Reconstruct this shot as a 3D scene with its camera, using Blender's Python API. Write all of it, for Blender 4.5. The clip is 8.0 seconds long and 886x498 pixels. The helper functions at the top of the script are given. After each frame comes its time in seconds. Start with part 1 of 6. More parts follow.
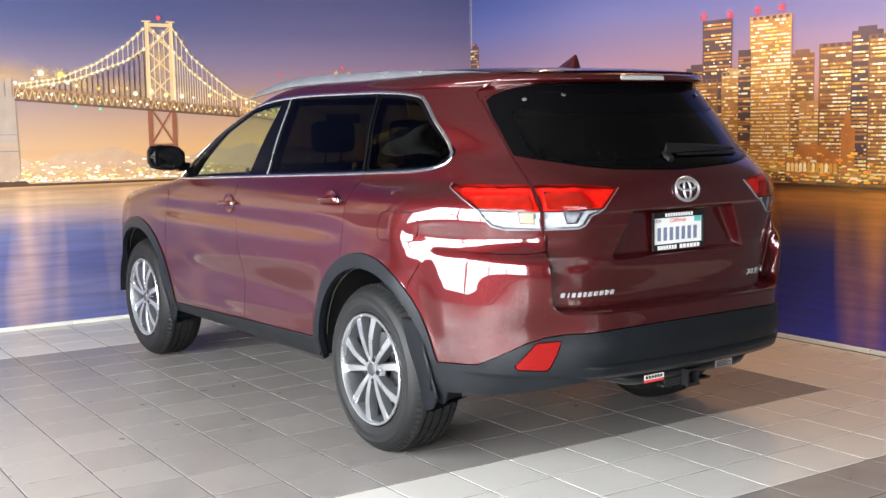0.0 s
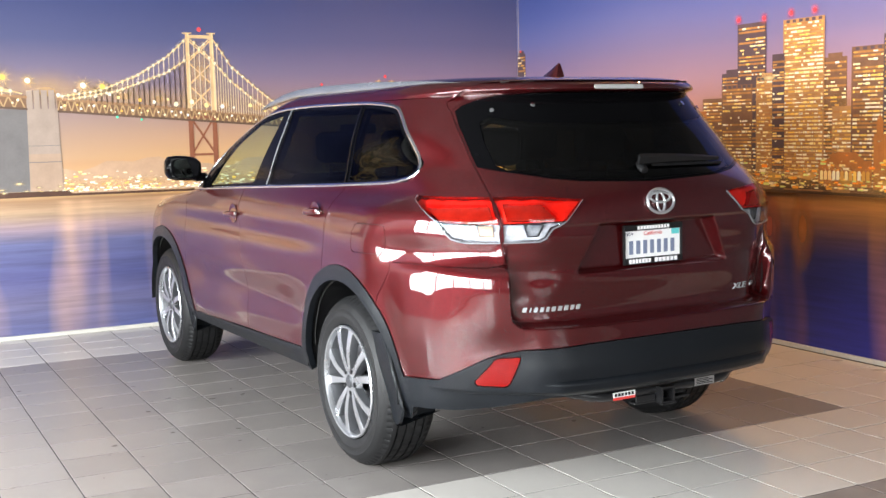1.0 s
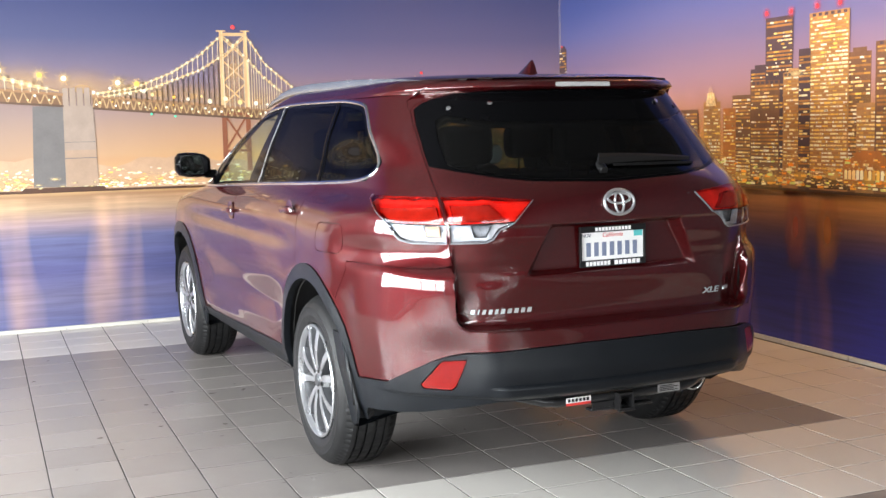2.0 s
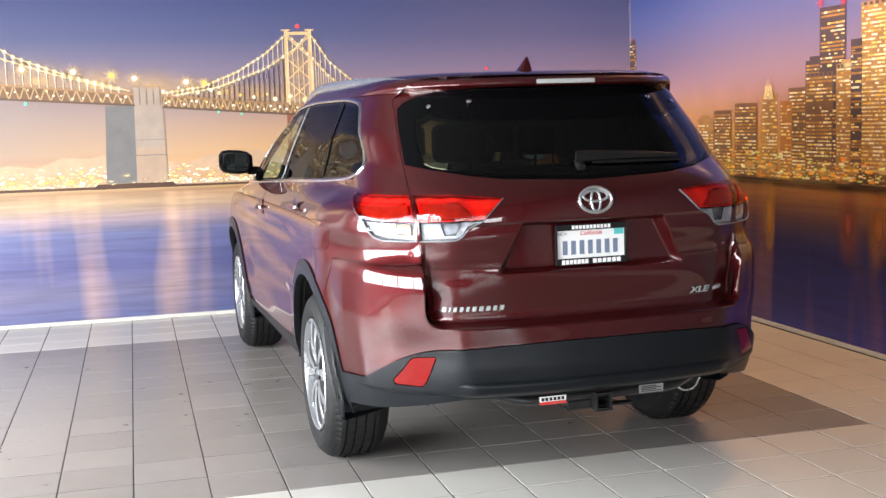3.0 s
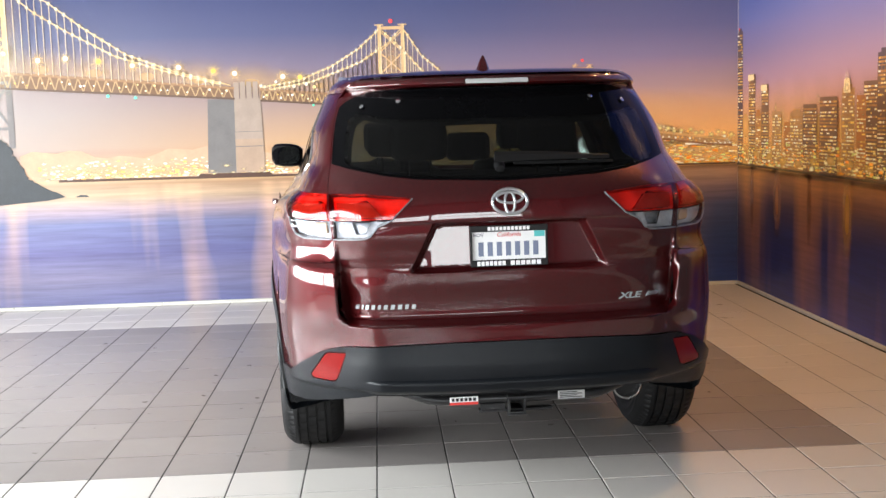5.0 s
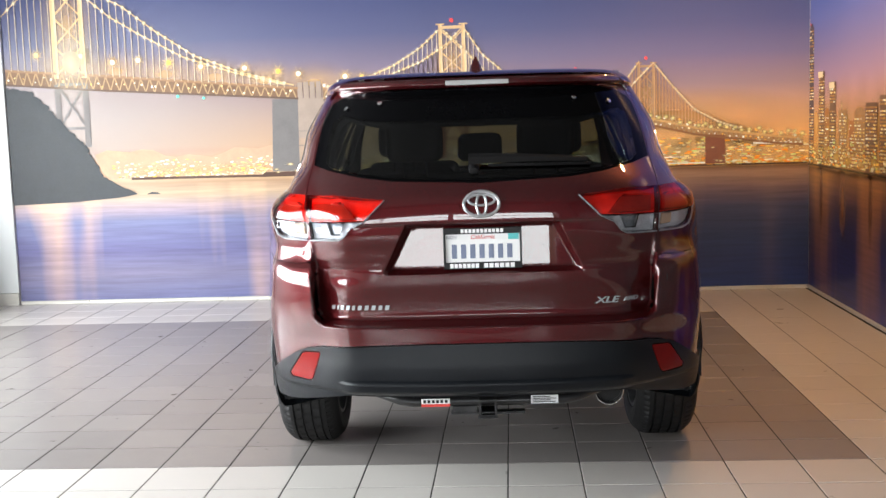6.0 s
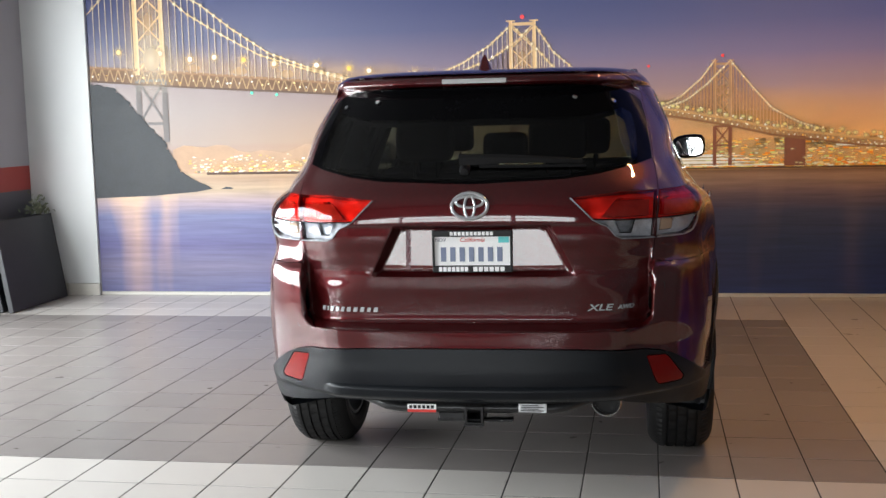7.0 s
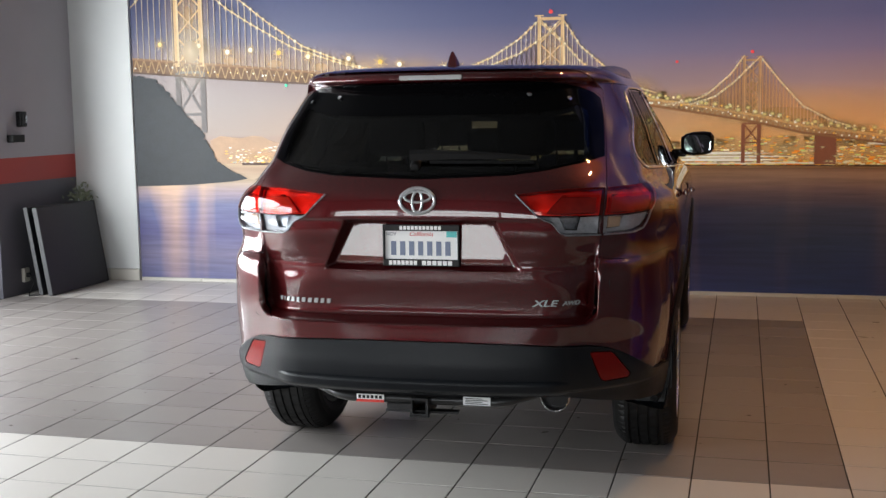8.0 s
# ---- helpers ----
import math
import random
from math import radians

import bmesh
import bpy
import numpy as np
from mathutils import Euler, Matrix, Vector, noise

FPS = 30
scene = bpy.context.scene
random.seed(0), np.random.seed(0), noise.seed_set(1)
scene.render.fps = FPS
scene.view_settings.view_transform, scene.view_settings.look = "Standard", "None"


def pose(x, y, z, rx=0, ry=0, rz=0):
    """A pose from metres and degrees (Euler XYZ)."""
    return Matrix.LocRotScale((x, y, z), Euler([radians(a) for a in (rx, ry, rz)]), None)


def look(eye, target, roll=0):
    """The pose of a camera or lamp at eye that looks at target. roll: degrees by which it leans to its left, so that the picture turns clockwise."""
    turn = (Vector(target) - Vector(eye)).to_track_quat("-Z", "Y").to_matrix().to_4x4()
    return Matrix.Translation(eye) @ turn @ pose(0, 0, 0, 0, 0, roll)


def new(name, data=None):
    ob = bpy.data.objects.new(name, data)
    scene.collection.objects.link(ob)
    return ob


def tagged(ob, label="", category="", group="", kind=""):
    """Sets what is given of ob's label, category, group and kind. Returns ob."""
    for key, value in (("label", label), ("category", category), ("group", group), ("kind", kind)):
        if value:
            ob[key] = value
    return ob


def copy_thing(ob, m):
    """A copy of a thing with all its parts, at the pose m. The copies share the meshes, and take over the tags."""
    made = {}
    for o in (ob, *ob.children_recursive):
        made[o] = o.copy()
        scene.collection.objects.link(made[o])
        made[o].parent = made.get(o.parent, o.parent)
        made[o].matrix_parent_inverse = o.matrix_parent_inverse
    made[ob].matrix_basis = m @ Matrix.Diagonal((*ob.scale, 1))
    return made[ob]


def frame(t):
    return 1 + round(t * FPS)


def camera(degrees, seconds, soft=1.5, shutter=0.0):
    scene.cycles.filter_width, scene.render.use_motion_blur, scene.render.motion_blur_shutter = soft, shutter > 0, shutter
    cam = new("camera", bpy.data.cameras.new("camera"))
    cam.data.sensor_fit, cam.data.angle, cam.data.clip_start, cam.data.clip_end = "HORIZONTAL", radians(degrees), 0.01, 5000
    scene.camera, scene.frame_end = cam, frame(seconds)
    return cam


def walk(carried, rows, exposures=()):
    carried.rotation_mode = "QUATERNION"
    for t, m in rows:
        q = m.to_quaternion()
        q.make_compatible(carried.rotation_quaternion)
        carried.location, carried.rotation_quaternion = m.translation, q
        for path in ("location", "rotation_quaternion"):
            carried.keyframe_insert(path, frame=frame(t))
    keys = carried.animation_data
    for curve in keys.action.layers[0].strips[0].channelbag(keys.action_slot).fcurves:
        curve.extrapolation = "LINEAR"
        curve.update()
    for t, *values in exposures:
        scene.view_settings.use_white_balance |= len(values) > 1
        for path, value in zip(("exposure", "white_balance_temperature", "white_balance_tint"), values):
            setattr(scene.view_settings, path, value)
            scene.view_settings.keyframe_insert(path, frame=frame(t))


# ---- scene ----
cam = camera(42.7, 8.0)
PATH = [
    (0, (-3.368, -3.33, 1.45), (-2.279, -1.667, 1.229), -1.0),
    (0.5, (-3.116, -3.427, 1.468), (-2.089, -1.725, 1.253), -1.2),
    (1, (-2.836, -3.577, 1.465), (-1.915, -1.814, 1.256), -1.4),
    (2.5, (-1.983, -3.883, 1.465), (-1.332, -2.005, 1.247), -1.5),
    (3, (-1.686, -4.009, 1.469), (-1.166, -2.09, 1.25), -1.8),
    (3.5, (-1.381, -4.045, 1.468), (-0.957, -2.102, 1.251), -1.5),
    (4, (-1.075, -4.123, 1.466), (-0.751, -2.161, 1.25), -1.1),
    (4.5, (-0.786, -4.242, 1.478), (-0.566, -2.267, 1.252), -1.3),
    (6, (0.124, -4.248, 1.488), (-0.001, -2.265, 1.259), -1.8),
    (6.5, (0.388, -4.16, 1.475), (0.15, -2.188, 1.244), -1.4),
    (7, (0.646, -4.093, 1.486), (0.291, -2.138, 1.257), -1.4),
    (7.5, (0.936, -4.067, 1.491), (0.494, -2.129, 1.263), -0.8),
    (8, (1.173, -4.048, 1.492), (0.665, -2.129, 1.252), -0.8),
]
EXPOSURES = [(0, .44), (3.0, .42), (5.0, .37), (6.0, .30), (6.5, .29), (7.0, -.06), (7.5, -.36), (8, -.29)]
walk(cam, [(t, look(eye, target, roll)) for t, eye, target, roll in PATH], EXPOSURES)

# ---- world and large lights ----
world = bpy.data.worlds.new("daylight")
scene.world = world
world.use_nodes = True
sky = world.node_tree.nodes.new("ShaderNodeTexSky")
sky.sky_type, sky.sun_disc, sky.sun_elevation, sky.sun_rotation = "NISHITA", False, radians(42), radians(250)
world.node_tree.links.new(sky.outputs[0], world.node_tree.nodes["Background"].inputs[0])
world.node_tree.nodes["Background"].inputs[1].default_value = 0.12


def area_lamp(name, eye, target, wide, high, watts, color):
    data = bpy.data.lights.new(name, "AREA")
    data.shape, data.size, data.size_y, data.energy, data.color = "RECTANGLE", wide, high, watts, color
    ob = new(name, data)
    ob.matrix_world = look(eye, target)
    return ob


# daylight through the glazed doors at the side and behind
area_lamp("daylight_side_sky", (-5.05, -.75, 1.80), (0, -.75, 1.80), 8.3, 1.0, 745, (.92, .97, 1))
area_lamp("daylight_side_ground", (-5.05, -.75, .87), (0, -.75, .87), 8.3, .82, 400, (.97, .98, 1))
area_lamp("daylight_back", (-1.25, -9.3, 1.50), (-1.25, 0, 1.50), 6.0, 1.15, 215, (.96, .98, 1))
# warm lamps under the ceiling on the mural side
WARM = []
for x, y, watts in ((1.85, 1.1, 36), (1.85, 3.2, 33)):
    WARM.append(area_lamp("warm_ceiling_lamp", (x, y, 3.60), (x + .55, y, 2.2), .20, .10, watts, (1, .54, .19)))


# ---- materials ----
def srgb(code):
    c = [int(code[i:i + 2], 16) / 255 for i in (0, 2, 4)]
    return tuple(v / 12.92 if v <= .04045 else ((v + .055) / 1.055) ** 2.4 for v in c) + (1,)


def material(name):
    m = bpy.data.materials.new(name)
    m.use_nodes = True
    nt = m.node_tree
    return m, nt, nt.nodes["Principled BSDF"]


def node(nt, kind, **values):
    n = nt.nodes.new(kind)
    for k, v in values.items():
        n.inputs[k.replace("_", " ")].default_value = v
    return n


def surface(name, color, rough=.5, metal=0.0, vary=.12, scale=6.0, bump=.0, grain=120.0, coat=0.0, coat_rough=.03, per_piece=False, sheen=0.0):
    """A plain surface: colour drifting at two scales, roughness drifting with it, fine relief."""
    m, nt, b = material(name)
    b.inputs["Metallic"].default_value = metal
    b.inputs["Coat Weight"].default_value = coat
    b.inputs["Coat Roughness"].default_value = coat_rough
    co = nt.nodes.new("ShaderNodeTexCoord")
    vec = co.outputs["Object"]
    info = nt.nodes.new("ShaderNodeObjectInfo")
    if per_piece:
        shift = nt.nodes.new("ShaderNodeVectorMath")
        shift.operation = "MULTIPLY_ADD"
        nt.links.new(info.outputs["Random"], shift.inputs[0])
        shift.inputs[1].default_value = (17, 29, 11)
        nt.links.new(vec, shift.inputs[2])
        vec = shift.outputs[0]
    big = node(nt, "ShaderNodeTexNoise", Scale=scale, Detail=4.0)
    small = node(nt, "ShaderNodeTexNoise", Scale=grain, Detail=2.0)
    nt.links.new(vec, big.inputs["Vector"])
    nt.links.new(vec, small.inputs["Vector"])
    add = nt.nodes.new("ShaderNodeMath")
    add.operation = "MULTIPLY_ADD"
    nt.links.new(small.outputs["Fac"], add.inputs[0])
    add.inputs[1].default_value = .35
    nt.links.new(big.outputs["Fac"], add.inputs[2])
    last = add.outputs[0]
    if per_piece:
        own = nt.nodes.new("ShaderNodeMath")
        own.operation = "MULTIPLY_ADD"
        nt.links.new(info.outputs["Random"], own.inputs[0])
        own.inputs[1].default_value = .5
        nt.links.new(last, own.inputs[2])
        last = own.outputs[0]
    val = node(nt, "ShaderNodeMapRange")
    val.inputs["From Min"].default_value, val.inputs["From Max"].default_value = .35, 1.0 + (.5 if per_piece else 0)
    val.inputs["To Min"].default_value, val.inputs["To Max"].default_value = 1 - vary, 1 + vary
    nt.links.new(last, val.inputs["Value"])
    hsv = nt.nodes.new("ShaderNodeHueSaturation")
    hsv.inputs["Color"].default_value = color if len(color) == 4 else (*color, 1)
    nt.links.new(val.outputs[0], hsv.inputs["Value"])
    nt.links.new(hsv.outputs[0], b.inputs["Base Color"])
    r = node(nt, "ShaderNodeMapRange")
    r.inputs["To Min"].default_value, r.inputs["To Max"].default_value = rough * .8, min(1, rough * 1.2)
    nt.links.new(big.outputs["Fac"], r.inputs["Value"])
    nt.links.new(r.outputs[0], b.inputs["Roughness"])
    if bump:
        bp = node(nt, "ShaderNodeBump", Strength=bump, Distance=.002)
        nt.links.new(small.outputs["Fac"], bp.inputs["Height"])
        nt.links.new(bp.outputs[0], b.inputs["Normal"])
    return m


def glass(name, tint, gloss=.02, ior=1.5, gain=1.0):
    """A thin pane: tinted see-through, with gloss by Fresnel."""
    m, nt, b = material(name)
    nt.nodes.remove(b)
    clear = nt.nodes.new("ShaderNodeBsdfTransparent")
    clear.inputs[0].default_value = (*tint, 1)
    shine = nt.nodes.new("ShaderNodeBsdfGlossy")
    shine.inputs["Roughness"].default_value = gloss
    lw = node(nt, "ShaderNodeLayerWeight", Blend=.5)
    pw = nt.nodes.new("ShaderNodeMath")
    pw.operation = "POWER"
    nt.links.new(lw.outputs["Facing"], pw.inputs[0])
    pw.inputs[1].default_value = 5.0
    fr = nt.nodes.new("ShaderNodeMath")
    fr.operation = "MULTIPLY_ADD"
    nt.links.new(pw.outputs[0], fr.inputs[0])
    base = ((ior - 1) / (ior + 1)) ** 2 * 1.15
    fr.inputs[1].default_value, fr.inputs[2].default_value = (1 - base) * gain, base * gain
    mix = nt.nodes.new("ShaderNodeMixShader")
    nt.links.new(fr.outputs[0], mix.inputs[0])
    nt.links.new(clear.outputs[0], mix.inputs[1])
    nt.links.new(shine.outputs[0], mix.inputs[2])
    nt.links.new(mix.outputs[0], nt.nodes["Material Output"].inputs["Surface"])
    return m


def paint_flakes(name, color, deep):
    """Metallic car paint under a clear coat."""
    m, nt, b = material(name)
    co = nt.nodes.new("ShaderNodeTexCoord")
    fl = node(nt, "ShaderNodeTexVoronoi", Scale=900.0)
    nt.links.new(co.outputs["Object"], fl.inputs["Vector"])
    mix = nt.nodes.new("ShaderNodeMix")
    mix.data_type = "RGBA"
    mix.inputs[6].default_value, mix.inputs[7].default_value = (*deep, 1), (*color, 1)
    nt.links.new(fl.outputs["Color"], mix.inputs[0])
    nt.links.new(mix.outputs[2], b.inputs["Base Color"])
    b.inputs["Metallic"].default_value = .60
    b.inputs["Roughness"].default_value = .42
    b.inputs["Specular IOR Level"].default_value = .15
    b.inputs["Coat Weight"].default_value = 1.0
    b.inputs["Coat Roughness"].default_value = .008
    b.inputs["Coat IOR"].default_value = 1.68
    return m


def printed(name, axis, near, far, ramp_a, ramp_b, water, water_tint, columns=(1.0, 1.0)):
    """The printed sky and bay: colour by height, blended along the wall, long streaks below the waterline."""
    m, nt, b = material(name)
    geo = nt.nodes.new("ShaderNodeNewGeometry")
    xyz = nt.nodes.new("ShaderNodeSeparateXYZ")
    nt.links.new(geo.outputs["Position"], xyz.inputs[0])
    along = node(nt, "ShaderNodeMapRange")
    along.inputs["From Min"].default_value, along.inputs["From Max"].default_value = near, far
    nt.links.new(xyz.outputs[axis], along.inputs["Value"])
    wob = node(nt, "ShaderNodeTexNoise", Scale=2.2, Detail=5.0)
    nt.links.new(geo.outputs["Position"], wob.inputs["Vector"])
    high = nt.nodes.new("ShaderNodeMath")
    high.operation = "MULTIPLY_ADD"
    nt.links.new(wob.outputs["Fac"], high.inputs[0])
    high.inputs[1].default_value = .02
    nt.links.new(xyz.outputs["Z"], high.inputs[2])
    unit = node(nt, "ShaderNodeMapRange")
    unit.inputs["From Min"].default_value, unit.inputs["From Max"].default_value = .01, 3.01
    nt.links.new(high.outputs[0], unit.inputs["Value"])
    ramps = []
    for stops in (ramp_a, ramp_b):
        r = nt.nodes.new("ShaderNodeValToRGB")
        el = r.color_ramp.elements
        el[0].position, el[0].color = stops[0][0] / 3, srgb(stops[0][1])
        el[1].position, el[1].color = stops[-1][0] / 3, srgb(stops[-1][1])
        for h, code in stops[1:-1]:
            e = el.new(h / 3)
            e.color = srgb(code)
        nt.links.new(unit.outputs[0], r.inputs[0])
        ramps.append(r)
    mix = nt.nodes.new("ShaderNodeMix")
    mix.data_type = "RGBA"
    nt.links.new(along.outputs[0], mix.inputs[0])
    nt.links.new(ramps[0].outputs[0], mix.inputs[6])
    nt.links.new(ramps[1].outputs[0], mix.inputs[7])
    # long flat ripples on the water
    st = nt.nodes.new("ShaderNodeMapping")
    st.inputs["Scale"].default_value = (.8, .8, 16)
    nt.links.new(geo.outputs["Position"], st.inputs[0])
    rip = node(nt, "ShaderNodeTexNoise", Scale=2.0, Detail=6.0, Roughness=.6)
    nt.links.new(st.outputs[0], rip.inputs["Vector"])
    # upright columns of reflected light
    co = nt.nodes.new("ShaderNodeMapping")
    co.inputs["Scale"].default_value = (1, 1, .12)
    nt.links.new(geo.outputs["Position"], co.inputs[0])
    col = node(nt, "ShaderNodeTexNoise", Scale=2.6, Detail=2.0)
    nt.links.new(co.outputs[0], col.inputs["Vector"])
    col2 = node(nt, "ShaderNodeMapRange")
    col2.inputs["From Min"].default_value, col2.inputs["From Max"].default_value = .50, .70
    nt.links.new(col.outputs["Fac"], col2.inputs["Value"])
    below = node(nt, "ShaderNodeMapRange")
    below.inputs["From Min"].default_value, below.inputs["From Max"].default_value = water, water - .02
    nt.links.new(xyz.outputs["Z"], below.inputs["Value"])
    fade = node(nt, "ShaderNodeMapRange")
    fade.inputs["From Min"].default_value, fade.inputs["From Max"].default_value = .02, water
    fade.inputs["To Min"].default_value, fade.inputs["To Max"].default_value = .35, .9
    nt.links.new(xyz.outputs["Z"], fade.inputs["Value"])
    k1 = nt.nodes.new("ShaderNodeMath")
    k1.operation = "MULTIPLY"
    nt.links.new(col2.outputs[0], k1.inputs[0])
    nt.links.new(below.outputs[0], k1.inputs[1])
    k2 = nt.nodes.new("ShaderNodeMath")
    k2.operation = "MULTIPLY"
    nt.links.new(k1.outputs[0], k2.inputs[0])
    nt.links.new(fade.outputs[0], k2.inputs[1])
    ebb = node(nt, "ShaderNodeMapRange")
    ebb.inputs["To Min"].default_value, ebb.inputs["To Max"].default_value = columns
    nt.links.new(along.outputs[0], ebb.inputs["Value"])
    k3 = nt.nodes.new("ShaderNodeMath")
    k3.operation = "MULTIPLY"
    nt.links.new(k2.outputs[0], k3.inputs[0])
    nt.links.new(ebb.outputs[0], k3.inputs[1])
    lit = nt.nodes.new("ShaderNodeMix")
    lit.data_type = "RGBA"
    lit.inputs[7].default_value = srgb(water_tint)
    nt.links.new(k3.outputs[0], lit.inputs[0])
    nt.links.new(mix.outputs[2], lit.inputs[6])
    hsv = nt.nodes.new("ShaderNodeHueSaturation")
    rv = node(nt, "ShaderNodeMapRange")
    rv.inputs["From Min"].default_value, rv.inputs["From Max"].default_value = .3, .7
    rv.inputs["To Min"].default_value, rv.inputs["To Max"].default_value = .78, 1.2
    nt.links.new(rip.outputs["Fac"], rv.inputs["Value"])
    one = nt.nodes.new("ShaderNodeMix")
    one.data_type = "FLOAT"
    one.inputs[2].default_value = 1
    nt.links.new(below.outputs[0], one.inputs[0])
    nt.links.new(rv.outputs[0], one.inputs[3])
    nt.links.new(one.outputs[0], hsv.inputs["Value"])
    nt.links.new(lit.outputs[2], hsv.inputs["Color"])
    nt.links.new(hsv.outputs[0], b.inputs["Base Color"])
    b.inputs["Roughness"].default_value = .38
    b.inputs["Specular IOR Level"].default_value = .5
    return m


def islands(name, codes, rough=.6):
    """Printed specks, each island in one of a few colours."""
    m, nt, b = material(name)
    geo = nt.nodes.new("ShaderNodeNewGeometry")
    r = nt.nodes.new("ShaderNodeValToRGB")
    r.color_ramp.interpolation = "CONSTANT"
    el = r.color_ramp.elements
    el[0].color = srgb(codes[0])
    el[1].position, el[1].color = 1 / len(codes), srgb(codes[1])
    for i, code in enumerate(codes[2:], 2):
        e = el.new(i / len(codes))
        e.color = srgb(code)
    nt.links.new(geo.outputs["Random Per Island"], r.inputs[0])
    nt.links.new(r.outputs[0], b.inputs["Base Color"])
    b.inputs["Roughness"].default_value = rough
    b.inputs["Specular IOR Level"].default_value = .25
    return m


PAINT = paint_flakes("burgundy_paint", (.090, .0035, .0050), (.032, .0012, .0017))
PLASTIC = surface("grey_plastic", (.0065, .0078, .0098), .34, vary=.15, bump=.25, grain=400)
BLACK = surface("black_plastic", (.007, .007, .0075), .42, vary=.2, bump=.15, grain=300)
GLOSSBLACK = surface("gloss_black", (.0022, .0022, .0026), .05, vary=.1)
BADGESILVER = surface("badge_silver", (.70, .71, .73), .30, .85, vary=.05)
CHROME = surface("chrome", (.86, .87, .88), .15, 1.0, vary=.05)
SILVER = surface("silver_trim", (.60, .61, .62), .28, .9, vary=.08)
RAILGREY = surface("grey_rail", (.27, .28, .30), .26, .7, vary=.10)
ALLOY = surface("machined_alloy", (.50, .51, .53), .28, .85, vary=.08, grain=200)
ALLOYDARK = surface("dark_alloy", (.060, .062, .067), .42, .4, vary=.15)
RUBBER = surface("tyre_rubber", (.0075, .0076, .008), .55, vary=.25, scale=9, bump=.3, grain=200)
STEEL = surface("bare_steel", (.45, .45, .46), .35, 1.0, vary=.2)
BLACKSTEEL = surface("black_steel", (.015, .015, .016), .35, .2, vary=.3, scale=20, coat=.3)
CABIN = surface("cabin_fabric", (.022, .0215, .0215), .9, vary=.25, grain=300, bump=.3)
PRIVACY = glass("privacy_glass", (.076, .086, .082), gain=.95)
PRIVACYSIDE = glass("privacy_side_glass", (.020, .021, .021), gain=.45)
CLEARGLASS = glass("clear_glass", (.82, .95, .87), gain=.7)
REDLENS = glass("red_lens", (.96, .22, .17), .03, 1.5)
CLEARLENS = glass("clear_lens", (.92, .93, .95), .03, 1.5)
LAMPSILVER = surface("lamp_reflector", (.47, .48, .50), .30, .10, vary=.30, scale=45)
LAMPWHITE = surface("frosted_lens", (.40, .395, .39), .25, vary=.1, scale=30, coat=.4)
BANDLENS = glass("deep_red_lens", (.96, .30, .23), .03, 1.5)
LAMPDARK = surface("lamp_inner_red", (.30, .10, .08), .22, .2, vary=.2, scale=30)
LAMPGREY = surface("lamp_pocket_grey", (.28, .29, .31), .3, .6, vary=.3, scale=60)
LAMPRED = surface("lamp_red_inner", (.72, .22, .17), .22, .15, vary=.2, scale=30)
REDREFLEX = surface("red_reflector", (.17, .0035, .0025), .18, vary=.08, scale=60)
CUPRED = surface("handle_cup_paint", (.05, .004, .006), .25, .3, vary=.1, coat=.8)
AMBER = surface("amber_plastic", (.50, .34, .22), .25, vary=.1, coat=.5)
MIRRORGLASS = surface("mirror_glass", (.85, .86, .88), .02, 1.0, vary=.02)
WHITEPAINT = surface("white_print", (.80, .80, .79), .45, vary=.06)
PLATEINK = surface("plate_ink", (.16, .19, .28), .5, vary=.1)
NAVYPRINT = surface("navy_print", (.05, .06, .12), .5, vary=.1)
REDPRINT = surface("red_print", (.60, .04, .03), .5, vary=.1)
TEALPRINT = surface("teal_print", (.10, .50, .50), .5, vary=.1)
DARKTILE = surface("grey_brown_tile", (.238, .218, .204), .30, vary=.20, scale=9, bump=.05, grain=90, per_piece=True)
LIGHTTILE = surface("cream_tile", (.57, .542, .502), .30, vary=.05, scale=3, bump=.03, grain=90, per_piece=True)
GROUT = surface("dark_grout", (.030, .028, .026), .9, vary=.3, scale=20, bump=.4)
WALLWHITE = surface("white_wall_paint", (.67, .69, .68), .7, vary=.05, scale=2, bump=.15, grain=200)
WALLDARKEND = surface("charcoal_paint", (.030, .030, .034), .6, vary=.1, scale=2)
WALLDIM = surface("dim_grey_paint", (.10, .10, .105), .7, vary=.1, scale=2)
LETTER = surface("badge_silver", (.62, .63, .64), .25, .6, vary=.05)
WALLGREY = surface("grey_wall_paint", (.42, .41, .43), .7, vary=.06, scale=2, bump=.15, grain=200)
WALLRED = surface("red_stripe_paint", (.42, .06, .05), .6, vary=.06, scale=3)
WALLDARK = surface("dark_grey_paint", (.115, .115, .135), .6, vary=.1, scale=3)
CEILWHITE = surface("ceiling_paint", (.10, .10, .10), .8, vary=.05, scale=2)
SKIRTTILE = surface("skirting_tile", (.62, .60, .54), .35, vary=.08, scale=6, per_piece=True)
ALUMINIUM = surface("door_aluminium", (.55, .57, .60), .35, .8, vary=.1)
BOARDEDGE = surface("board_edge_grey", (.085, .088, .092), .6, vary=.15)
BOARDBLACK = surface("black_board", (.012, .013, .018), .5, vary=.3, scale=6, bump=.2, grain=200)
for m_, level in ((PLASTIC, .22), (BLACK, .30), (GLOSSBLACK, .30), (RUBBER, .30), (BLACKSTEEL, .35), (REDREFLEX, .22)):
    m_.node_tree.nodes["Principled BSDF"].inputs["Specular IOR Level"].default_value = level
GLOSSBLACK.node_tree.nodes["Principled BSDF"].inputs["IOR"].default_value = 1.22
LEAFY = surface("dry_greenery", (.16, .18, .115), .8, vary=.4, scale=40)


